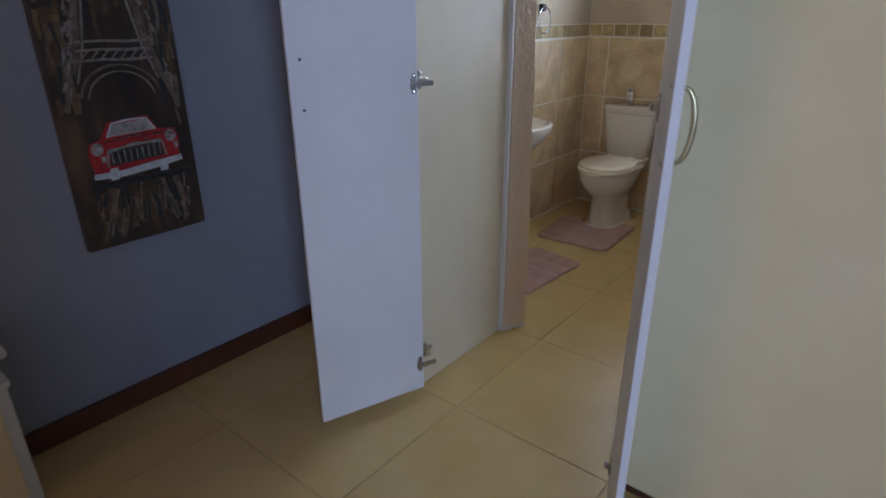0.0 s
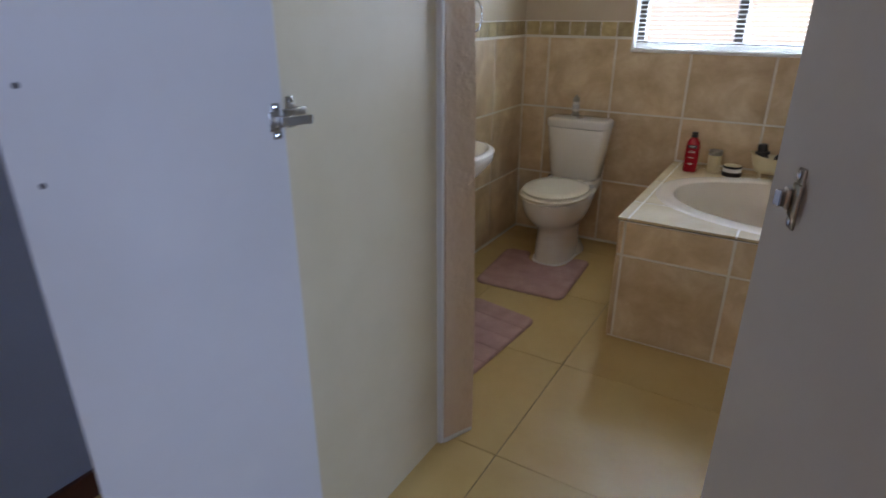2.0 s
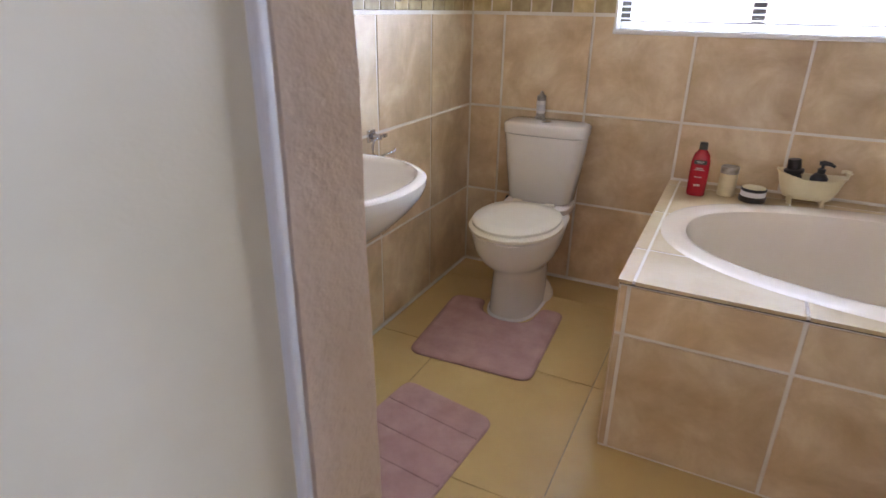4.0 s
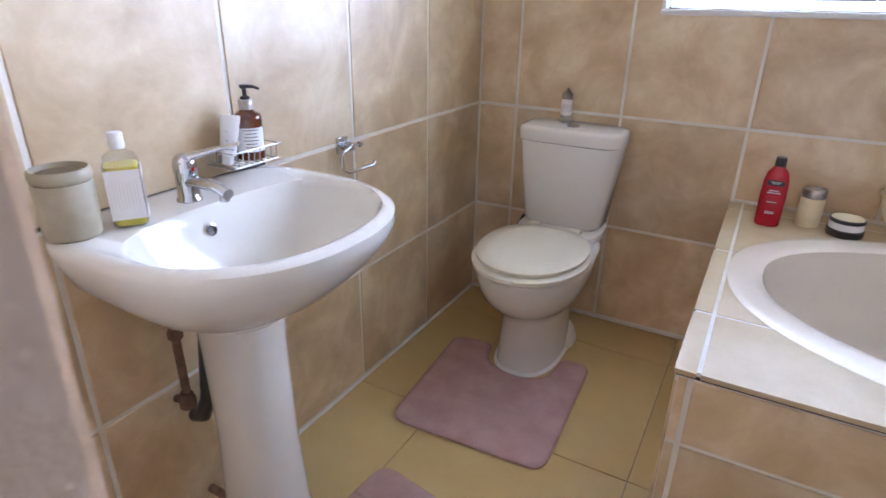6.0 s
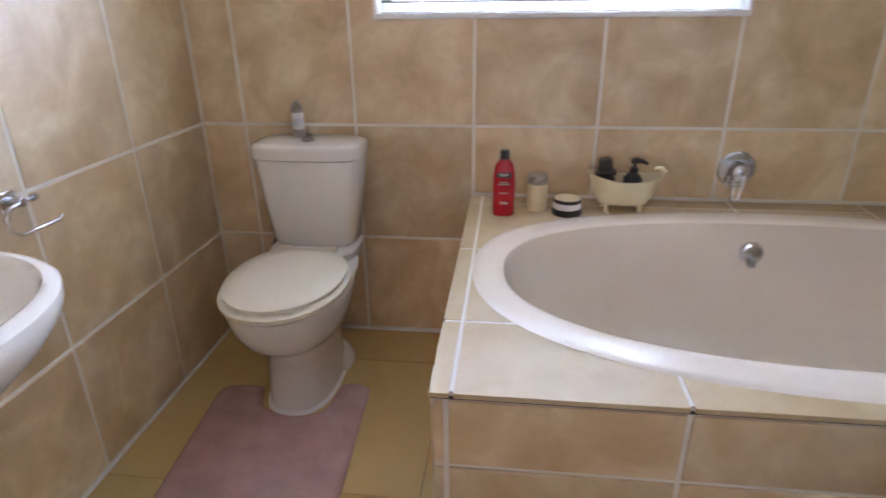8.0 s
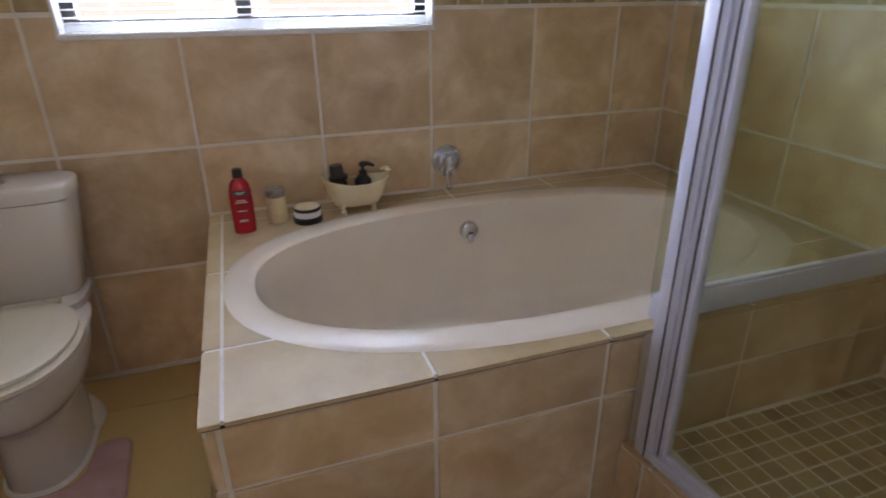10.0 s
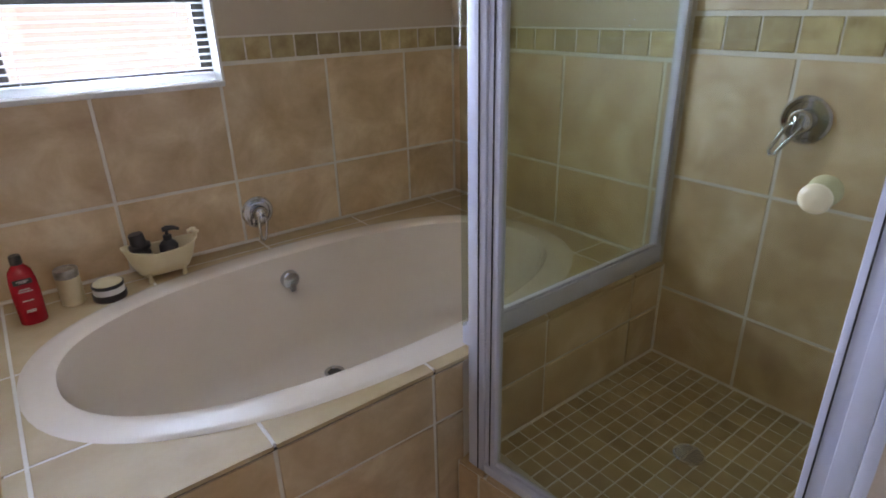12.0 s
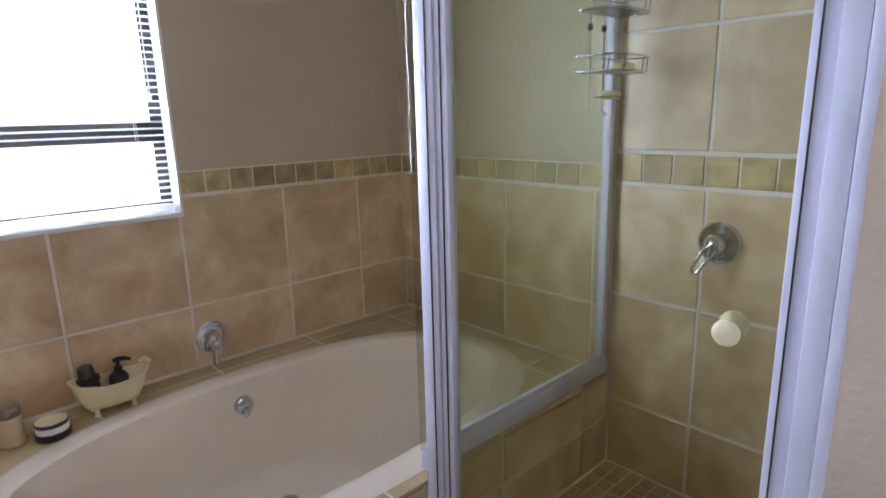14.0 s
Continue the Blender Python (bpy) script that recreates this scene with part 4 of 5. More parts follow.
def basin_ring(z, out, half, back=0.0, n=64, power=2.25, cx=0.20):
    """Round towards the room (+x), nearly straight along the wall."""
    ring = []
    for i in range(n):
        t = 2 * math.pi * i / n
        c, s = math.cos(t), math.sin(t)
        p = power if c > 0 else 5.0
        x = cx + (out - cx) * abs(c) ** (2 / p) if c > 0 else cx - (cx - back) * abs(c) ** (2 / p)
        ring.append((x, half * math.copysign(abs(s) ** (2 / p), s), z))
    return ring


def bowl_ring(z, x0, x1, half, n=64, power=2.3):
    cx = x0 + (x1 - x0) * 0.42
    ring = []
    for i in range(n):
        t = 2 * math.pi * i / n
        c, s = math.cos(t), math.sin(t)
        p = power if c > 0 else 3.0
        ring.append((cx + ((x1 - cx) if c > 0 else (cx - x0)) * math.copysign(abs(c) ** (2 / p), c), half * math.copysign(abs(s) ** (2 / p), s), z))
    return ring


part("bowl", loft([basin_ring(0.60, 0.27, 0.085, 0.03), basin_ring(0.635, 0.315, 0.14, 0.015), basin_ring(0.68, 0.385, 0.205, 0.004),
                   basin_ring(0.73, 0.436, 0.246, 0.002), basin_ring(0.775, 0.470, 0.266, 0.001), basin_ring(BZ - 0.018, 0.477, 0.271, 0.001),
                   basin_ring(BZ - 0.006, 0.476, 0.270, 0.001), basin_ring(BZ, 0.467, 0.262, 0.006), basin_ring(BZ + 0.001, 0.454, 0.250, 0.02),
                   bowl_ring(BZ - 0.002, 0.135, 0.443, 0.236), bowl_ring(BZ - 0.012, 0.142, 0.435, 0.229), bowl_ring(BZ - 0.05, 0.155, 0.428, 0.21),
                   bowl_ring(BZ - 0.095, 0.175, 0.395, 0.165), bowl_ring(BZ - 0.128, 0.20, 0.345, 0.105), bowl_ring(BZ - 0.14, 0.235, 0.305, 0.045)], True, True),
     CERAMIC, basin, smooth=50)
part("pedestal", loft([oval(0.165, 0.01, 0.0, 0.105, 0.100, 36, 2.6), oval(0.165, 0.01, 0.015, 0.102, 0.097, 36, 2.6), oval(0.165, 0.01, 0.08, 0.090, 0.085, 36, 2.5),
                       oval(0.163, 0.008, 0.30, 0.080, 0.075, 36, 2.5), oval(0.160, 0.006, 0.52, 0.080, 0.076, 36, 2.5), oval(0.158, 0.005, 0.60, 0.084, 0.081, 36, 2.5),
                       oval(0.156, 0.004, 0.645, 0.088, 0.088, 36, 2.5)]), CERAMIC, basin, smooth=50)
part("overflow_ring", lathe([(0.012, 0), (0.012, 0.002), (0.0085, 0.003), (0.008, 0.0)], 20, m=pose(0.1545, -0.027, BZ - 0.042, 0, 71, 0)), CHROME, basin, smooth=45)
part("overflow_hole", lathe([(0.0082, 0.0), (0.0082, 0.001), (0.0, 0.001)], 16, m=pose(0.1545, -0.027, BZ - 0.042, 0, 71, 0)), BLACK_PLASTIC, basin)
part("drain", lathe([(0.024, 0), (0.024, 0.003), (0.017, 0.004), (0.015, 0.001), (0, 0.001)], 24, m=pose(0.268, 0, BZ - 0.14)), CHROME, basin, smooth=45)
part("drain_hole", lathe([(0.0155, 0.0), (0.0155, 0.0022), (0.0, 0.0024)], 18, m=pose(0.268, 0, BZ - 0.14)), BLACK_PLASTIC, basin)
part("wall_joint", tube([(0.004, -0.26, BZ - 0.003), (0.004, 0.26, BZ - 0.003)], 0.004, 8), DARK_GAP, basin)

tap = thing("basin_mixer", "chrome single-lever basin mixer tap", "tap", pose(XL + 0.088, BY - 0.012, BZ) @ Matrix.Diagonal((0.86, 0.86, 0.82, 1)))
part("body", lathe([(0.027, 0), (0.027, 0.004), (0.0235, 0.008), (0.0235, 0.062), (0.025, 0.068), (0.025, 0.082), (0.022, 0.096), (0.014, 0.106), (0.0, 0.109)], 28), CHROME, tap, smooth=45)
part("spout", loft([[(0.012 + 0.112 * k / 6, math.cos(a) * (0.0175 - 0.003 * k / 6), 0.046 + 0.010 * k / 6 - 0.022 * (k / 6) ** 3 + math.sin(a) * (0.014 - 0.003 * k / 6)) for a in [2 * math.pi * i / 18 for i in range(18)]] for k in range(7)]),
     CHROME, tap, smooth=50)
part("aerator", lathe([(0.0105, -0.012), (0.0105, 0.006), (0.0, 0.006)], 18, m=pose(0.112, 0, 0.030)), CHROME, tap, smooth=45)
part("lever", loft([[(0.004 + 0.112 * k / 6, math.cos(a) * (0.016 - 0.0055 * math.sin(math.pi * k / 6)), 0.097 + 0.030 * (k / 6) + math.sin(a) * (0.009 - 0.0045 * k / 6)) for a in [2 * math.pi * i / 14 for i in range(14)]] for k in range(7)]),
     CHROME, tap, smooth=50, place=pose(0, 0, 0, 0, 0, 40))
part("hot_cold_mark", lathe([(0.0045, 0), (0.0045, 0.001), (0, 0.0012)], 12, m=pose(0.0245, 0, 0.075, 0, 90, 0)), RED_PLASTIC, tap, "small red mark")

# pipes behind the pedestal
pipe = thing("water_pipe", "rusty brown supply pipe under the washbasin", "pipe", pose(XL, 2.70, 0))
part("pipe", tube([(0.006, 0, 0.36), (0.035, 0, 0.37), (0.045, 0.0, 0.40), (0.05, -0.005, 0.54), (0.055, 0.0, 0.66)], 0.009, 12), RUST, pipe, smooth=60)
part("nut", lathe([(0.015, 0), (0.015, 0.018), (0.012, 0.022)], 6, m=pose(0.05, -0.004, 0.53)), RUST, pipe)
part("elbow", lathe([(0.017, -0.02), (0.018, 0.0), (0.013, 0.015)], 14, m=pose(0.043, 0, 0.375)), RUST, pipe, smooth=50)
trap = thing("waste_pipe", "black waste pipe behind the basin pedestal", "pipe", pose(XL, 2.77, 0))
part("pipe", tube([(0.075, 0.0, 0.64), (0.07, -0.02, 0.50), (0.06, -0.03, 0.36), (0.03, -0.03, 0.30), (0.002, -0.03, 0.29)], 0.018, 14), BLACK_PLASTIC, trap, smooth=60)
pipe2 = thing("floor_pipe", "rusty pipe stub at the foot of the wall", "pipe", pose(XL, 2.745, 0))
part("pipe", tube([(0.0, 0, 0.06), (0.03, 0, 0.06), (0.04, 0, 0.05), (0.04, 0, 0.0)], 0.010, 12), RUST, pipe2, smooth=60)

# wire soap rack, tissue-roll holder, towel ring
rack = thing("soap_rack", "small chrome wire rack on the wall above the basin", "rack", pose(XL, 2.93, 0.845))
part("mount", box(0, 0.012, -0.03, 0.03, -0.006, 0.012, bevel=0.003), CHROME, rack, smooth=40)
for dz, w in ((0.0, 0.0), (0.032, 0.004)):
    line = [(0.008, -0.062 - w, dz), (0.085 + w, -0.062 - w, dz), (0.085 + w, 0.062 + w, dz), (0.008, 0.062 + w, dz)]
    part("rim_wire", tube(line, 0.0019, 8, closed=True), STEEL, rack, smooth=30)
for k in range(8):
    yy = -0.054 + 0.0155 * k
    part("cross_wire", tube([(0.008, yy, 0.032), (0.008, yy, 0.0), (0.085, yy, 0.0), (0.088, yy, 0.032)], 0.0014, 6), CHROME, rack)
roll = thing("tissue_holder", "chrome tissue-roll holder on the tiled wall, empty", "holder", pose(XL, 3.31, 0.80))
part("mount", box(0, 0.010, -0.022, 0.022, -0.022, 0.022, bevel=0.003), CHROME, roll, smooth=40)
part("boss", box(0.010, 0.046, -0.010, 0.010, -0.010, 0.010, bevel=0.003), CHROME, roll, smooth=40)
part("arm", tube([(0.04, 0.030, 0.0), (0.04, 0, 0.0), (0.042, -0.036, -0.004), (0.044, -0.052, -0.022), (0.046, -0.050, -0.052), (0.05, -0.03, -0.064), (0.055, 0.07, -0.064), (0.056, 0.08, -0.056)], 0.0042, 10), CHROME, roll, smooth=60)
part("arm_cap", lathe([(0.008, 0), (0.008, 0.012), (0.005, 0.015)], 14, m=pose(0.04, 0.028, 0.0, -90, 0, 0)), CHROME, roll, smooth=45)
ring = thing("towel_ring", "chrome towel ring hanging from a dark wall mount", "towel ring", pose(XL, 3.47, 1.397))
part("mount", box(0, 0.030, -0.022, 0.022, -0.022, 0.022, bevel=0.006), BLACK_PLASTIC, ring, smooth=40)
part("ring", tube(arc((0.032, 0, -0.075), 0.075, 0, 354, (0, 1, 0), (0, 0, 1), 40), 0.0045, 10, closed=True), CHROME, ring, smooth=60)


# ---- bottles ----
def bars(parent, name, radius, z0, rows, width_deg, facing, mat, gap=0.004, height=0.0018):
    """Lines of print on a round label, as raised bars."""
    for k in range(rows):
        half = width_deg * (0.9 - 0.35 * ((k * 37) % 10) / 10) / 2
        pts = []
        bm = bmesh.new()
        n = 8
        verts = []
        for i in range(n + 1):
            a = radians(facing - half + 2 * half * i / n)
            verts.append([bm.verts.new((radius * math.cos(a), radius * math.sin(a), z0 - k * gap + dz)) for dz in (0, height)])
        for a, b in zip(verts, verts[1:]):
            bm.faces.new((a[0], b[0], b[1], a[1]))
        part(name, bm, mat, parent)


shampoo = thing("shampoo_bottle", "red plastic shampoo bottle with black cap on the bath deck", "bottle", pose(-0.462, 3.985, DECK) @ Matrix.Diagonal((1.07, 1.07, 1.07, 1)))
part("body", loft([oval(0, 0, z, a, b, 32, 2.6) for z, a, b in ((0, 0.027, 0.018), (0.004, 0.031, 0.021), (0.08, 0.0325, 0.022), (0.125, 0.031, 0.021), (0.15, 0.026, 0.019), (0.163, 0.016, 0.015), (0.168, 0.013, 0.013))]), RED_PLASTIC, shampoo, smooth=50)
part("cap", loft([oval(0, 0, z, a, a, 24) for z, a in ((0.1685, 0.0135), (0.170, 0.0145), (0.190, 0.0135), (0.193, 0.012))]), BLACK_PLASTIC, shampoo, smooth=40)
part("label", box(-0.021, 0.021, -0.0233, -0.0222, 0.118, 0.133, bevel=0.0004), BLACK_PLASTIC, shampoo, "black label patch")
for k, (z, w) in enumerate(((0.128, 0.013), (0.124, 0.009), (0.104, 0.012), (0.098, 0.016), (0.072, 0.012), (0.044, 0.011), (0.040, 0.011))):
    part("print_bar", box(-w, w, -0.0242, -0.0215, z - 0.001, z + 0.001), SILVER_INK, shampoo)
jar = thing("steel_top_jar", "small cream jar with a steel lid on the bath deck", "jar", pose(-0.356, 4.045, DECK) @ Matrix.Diagonal((1.06, 1.06, 1.10, 1)))
part("jar", lathe([(0.0285, 0), (0.0305, 0.003), (0.0305, 0.077), (0.0295, 0.080)], 28), JAR_CREAM, jar, smooth=40)
part("lid", lathe([(0.0300, 0.0802), (0.031, 0.082), (0.031, 0.101), (0.0295, 0.104), (0.025, 0.1035), (0.024, 0.101), (0.0, 0.101)], 28), STEEL, jar, "brushed steel lid", smooth=40)
tin = thing("cream_tin", "round black and cream cosmetics tin on the bath deck", "tin", pose(-0.262, 4.010, DECK) @ Matrix.Diagonal((1.04, 1.04, 1.08, 1)))
part("tin", lathe([(0.044, 0), (0.046, 0.003), (0.046, 0.018), (0.043, 0.020)], 32), BLACK_PLASTIC, tin, "black tin base", smooth=40)
part("label_band", lathe([(0.0422, 0.0201), (0.0422, 0.037)], 32, close=False), LABEL_WHITE, tin)
part("lid", lathe([(0.0415, 0.0375), (0.0435, 0.039), (0.0435, 0.046), (0.041, 0.048), (0.040, 0.0465), (0.0, 0.047)], 32), BLACK_PLASTIC, tin, smooth=40)
part("lid_top", lathe([(0.0398, 0.0466), (0.0398, 0.0485), (0.0, 0.0488)], 32), CREAM_PLASTIC, tin, "cream lid top", smooth=30)


def mini_tub():
    """A small claw-foot bathtub used as a caddy."""
    t = thing("tub_caddy", "cream bathtub-shaped caddy with claw feet holding bottles", "caddy", pose(-0.084, 4.065, DECK) @ Matrix.Diagonal((1.24, 1.2, 1.26, 1)))

    def ring_at(z, a, b, lift):
        return [(x, y, z + lift * (0.014 * max(0, -x / 0.09) ** 1.6 + 0.008 * max(0, x / 0.09) ** 2)) for x, y, _ in oval(0, 0, 0, a, b, 40, 2.3)]
    part("shell", loft([ring_at(0.016, 0.050, 0.022, 0), ring_at(0.020, 0.062, 0.030, 0), ring_at(0.045, 0.076, 0.040, 0.2), ring_at(0.075, 0.088, 0.046, 1.0),
                        ring_at(0.080, 0.094, 0.050, 1.2), ring_at(0.083, 0.093, 0.049, 1.2), ring_at(0.080, 0.086, 0.043, 1.1), ring_at(0.045, 0.072, 0.036, 0.2),
                        ring_at(0.024, 0.056, 0.026, 0)]), CREAM_PLASTIC, t, smooth=50)
    for sx in (-1, 1):
        for sy in (-1, 1):
            part("foot", loft([oval(sx * 0.043, sy * 0.021, z, r, r, 12) for z, r in ((0.0, 0.007), (0.004, 0.008), (0.012, 0.005), (0.026, 0.009))]), CREAM_PLASTIC, t, smooth=60)
    part("spout", tube([(0.088, 0.0, 0.085), (0.093, 0, 0.104), (0.086, 0, 0.110), (0.072, 0, 0.107)], 0.005, 10), CREAM_PLASTIC, t, smooth=60)
    for s in (-1, 1):
        part("tap_wheel", lathe([(0.003, 0), (0.003, 0.008), (0.009, 0.009), (0.009, 0.013), (0, 0.014)], 14, m=pose(0.09, s * 0.014, 0.096)), CREAM_PLASTIC, t, smooth=45)
    b = thing("dark_bottle", "dark brown bottle with a wide black cap in the caddy", "bottle", pose(-0.132, 4.066, DECK + 0.030, 0, -7, 0) @ Matrix.Diagonal((1.12, 1.12, 1.2, 1)))
    part("body", lathe([(0.020, 0), (0.024, 0.003), (0.025, 0.060), (0.018, 0.070)], 24), BLACK_PLASTIC, b, smooth=45)
    part("cap", lathe([(0.0285, 0.070), (0.030, 0.073), (0.030, 0.081), (0.0215, 0.084), (0.020, 0.110), (0.018, 0.113), (0, 0.113)], 24), BLACK_PLASTIC, b, smooth=40)
    p = thing("pump_bottle", "small black pump bottle in the caddy", "bottle", pose(-0.062, 4.066, DECK + 0.030, 0, 3, 0) @ Matrix.Diagonal((1.12, 1.12, 1.2, 1)))
    part("body", lathe([(0.022, 0), (0.026, 0.003), (0.026, 0.062), (0.017, 0.074), (0.011, 0.077)], 24), BLACK_PLASTIC, p, smooth=45)
    part("collar", lathe([(0.012, 0.0772), (0.012, 0.090), (0.005, 0.092), (0.005, 0.104)], 20), BLACK_PLASTIC, p, smooth=40)
    part("pump_head", tube([(-0.012, 0, 0.106), (0.0, 0, 0.109), (0.02, 0, 0.108), (0.034, 0, 0.102)], [0.006, 0.008, 0.006, 0.0045], 10), BLACK_PLASTIC, p, smooth=60)


mini_tub()

mug = thing("tumbler", "beige stoneware tumbler with a darker inset lid on the washbasin", "cup", pose(XL + 0.083, 2.540, BZ))
part("cup", lathe([(0.0, 0.0), (0.038, 0.0), (0.0415, 0.004), (0.0425, 0.030), (0.0425, 0.086), (0.0405, 0.0895)], 40, close=False), CREAM_CLAY, mug, smooth=35)
part("collar", lathe([(0.0398, 0.0897), (0.0425, 0.092), (0.0435, 0.100), (0.0425, 0.108), (0.0395, 0.110), (0.0375, 0.107), (0.0372, 0.094)], 40, close=False), CREAM_CLAY, mug, "rounded beige rim", smooth=60)
part("lid", lathe([(0.0370, 0.094), (0.0370, 0.101), (0.034, 0.1025), (0.0, 0.1025)], 36, close=False), CLAY_DARK, mug, "darker brown inset lid", smooth=35)
oil = thing("oil_bottle", "clear square bottle of yellow oil with white label", "bottle", pose(XL + 0.105, 2.624, BZ, 0, 0, 55) @ Matrix.Diagonal((0.86, 0.86, 1, 1)))
part("oil", loft([oval(0, 0, z, a, a, 32, 5) for z, a in ((0.0015, 0.026), (0.006, 0.0295), (0.090, 0.0295), (0.100, 0.029))]), OIL, oil, smooth=45)
part("glass", loft([oval(0, 0, z, a, a, 32, p) for z, a, p in ((0, 0.028, 5), (0.005, 0.0315, 5), (0.100, 0.0315, 5), (0.115, 0.027, 4), (0.124, 0.014, 2), (0.128, 0.012, 2))]), CLEAR_PLASTIC, oil, smooth=45)
part("cap", lathe([(0.012, 0.126), (0.0135, 0.128), (0.0135, 0.150), (0.0125, 0.152), (0, 0.152)], 22), LABEL_WHITE, oil, "white screw cap", smooth=40)
for side, turn in enumerate((0, 90)):
    part("label", box(-0.0298, 0.0298, -0.0327, -0.0320, 0.014, 0.096, bevel=0.0002, m=pose(0, 0, 0, 0, 0, turn)), LABEL_WHITE, oil, "white printed paper label")
    for k in range(9):
        part("label_stripe", box(-0.0252 + 0.0058 * k, -0.0246 + 0.0058 * k, -0.0333, -0.0326, 0.030, 0.080, m=pose(0, 0, 0, 0, 0, turn)), LABEL_PINK, oil)
soap = thing("soap_dispenser", "amber glass pump bottle with a pale label", "bottle", pose(XL + 0.050, 2.948, 0.8475, 0, 0, 0) @ Matrix.Diagonal((1, 1, 0.89, 1)))
part("body", lathe([(0.026, 0), (0.0295, 0.003), (0.0295, 0.098), (0.027, 0.106), (0.016, 0.114), (0.013, 0.117)], 32), AMBER, soap, smooth=45)
part("collar", lathe([(0.0145, 0.1172), (0.0145, 0.138), (0.013, 0.140)], 22), STEEL, soap, "silver collar", smooth=40)
part("pump", lathe([(0.010, 0.1402), (0.010, 0.146), (0.0045, 0.149), (0.0045, 0.164), (0.009, 0.165), (0.009, 0.173), (0, 0.174)], 18), BLACK_PLASTIC, soap, smooth=40)
part("nozzle", tube([(0, 0, 0.169), (0.022, 0.004, 0.170), (0.036, 0.006, 0.166)], [0.005, 0.004, 0.003], 10), BLACK_PLASTIC, soap, smooth=60)
bm = lathe([(0.0299, 0.022), (0.0299, 0.078)], 36, close=False)
bmesh.ops.delete(bm, geom=[f for f in bm.faces if not (-100 < math.degrees(math.atan2(f.calc_center_median().y, f.calc_center_median().x)) < 30)], context="FACES")
label = part("label", bm, LABEL_WHITE, soap, "pale printed label")
bars(label, "print_bar", 0.0302, 0.072, 6, 70, -35, INK, gap=0.008)
tubepack = thing("cream_tube", "white cosmetics tube standing in the wire rack", "tube", pose(XL + 0.045, 2.887, 0.849, 5, 9, 60) @ Matrix.Diagonal((0.74, 0.8, 0.95, 1)))
part("tube", loft([oval(0, 0, z, a, b, 28) for z, a, b in ((0.0, 0.016, 0.016), (0.018, 0.016, 0.016), (0.020, 0.021, 0.020), (0.06, 0.024, 0.015), (0.098, 0.026, 0.004), (0.106, 0.026, 0.0015))]), LABEL_WHITE, tubepack, smooth=45)
for k in range(5):
    part("print_bar", box(-0.012 + 0.002 * (k % 2), 0.010, -0.0195 + 0.0022 * k, -0.0165 + 0.0022 * k, 0.034 + 0.009 * k, 0.0365 + 0.009 * k), PAINT_GREY, tubepack)


# ---- bath mats ----
def rounded(points, r, steps=5):
    """A polygon, anticlockwise, with its corners rounded and its sides divided."""
    out = []
    n = len(points)
    for i in range(n):
        p, a, b = Vector(points[i]), Vector(points[i - 1]), Vector(points[(i + 1) % n])
        ra = min(r[i] if isinstance(r, (list, tuple)) else r, (p - a).length * 0.49, (p - b).length * 0.49)
        s, e = p + (a - p).normalized() * ra, p + (b - p).normalized() * ra
        for k in range(steps + 1):
            f = k / steps
            out.append(tuple((1 - f) ** 2 * s + 2 * f * (1 - f) * p + f * f * e))
    return out


def plush(pts, steps):
    n = len(pts)
    rings = []
    for inset, z in steps:
        ring = []
        for i, p in enumerate(pts):
            t = (Vector(pts[(i + 1) % n]) - Vector(pts[i - 1])).normalized()
            q = Vector(p) + Vector((-t.y, t.x)) * inset
            ring.append((q.x, q.y, z))
        rings.append(ring)
    return loft(rings)


def plush_mat(name, label, corners, radius, group, bands=0):
    """A thick pile mat; bands: how many pressed strips cross it."""
    mat = thing(name, label, "bath mat", group=group)
    bm = tube([(x, y, 0.0052) for x, y in rounded(corners, radius)], 0.0050, 8, closed=True)
    part("edging", bm, MAT_EDGE, mat, "stitched darker edge", smooth=60)
    if not bands:
        part("plush", plush(rounded(corners, radius), ((0, 0.0), (-0.001, 0.006), (0.003, 0.011), (0.010, 0.0145), (0.018, 0.0145))), MAT_PILE, mat, smooth=50)
        return mat
    part("base", plush(rounded(corners, radius), ((0, 0.0), (-0.001, 0.004), (0.003, 0.0085), (0.008, 0.0095))), MAT_PILE, mat, smooth=50)
    a, b, c, d = (Vector(p) for p in corners)
    for k in range(bands):
        f0, f1 = k / bands + 0.001, (k + 1) / bands - 0.001
        quad = [a.lerp(d, f0), b.lerp(c, f0), b.lerp(c, f1), a.lerp(d, f1)]
        lo, hi = radius if k == 0 else 0.010, radius if k == bands - 1 else 0.010
        part("band", plush(rounded(quad, [lo, lo, hi, hi]), ((0.0005, 0.006), (0.0005, 0.0125), (0.0015, 0.0140), (0.005, 0.0150))), MAT_PILE, mat, smooth=50)
    return mat


contour = plush_mat("toilet_mat", "dusty pink plush contour mat round the toilet foot",
                    [(-1.332, 3.238), (-0.857, 3.262), (-0.885, 3.80), (-0.975, 3.80), (-0.990, 3.645), (-1.10, 3.610), (-1.213, 3.655), (-1.235, 3.76), (-1.375, 3.75)],
                    [0.05, 0.05, 0.05, 0.03, 0.05, 0.06, 0.05, 0.03, 0.05], "pink bath mats")
A, B, C, D = Vector((-1.285, 2.475)), Vector((-0.932, 2.452)), Vector((-0.888, 3.005)), Vector((-1.235, 3.065))
mat2 = plush_mat("bath_mat", "dusty pink plush mat with pressed lines before the basin", [tuple(p) for p in (A, B, C, D)], 0.045, "pink bath mats", 5)
mat3 = plush_mat("bath_mat", "dusty pink plush mat lying before the shower", [(-0.045, 2.44), (0.33, 2.44), (0.33, 2.96), (-0.035, 2.96)], 0.045, "pink bath mats")
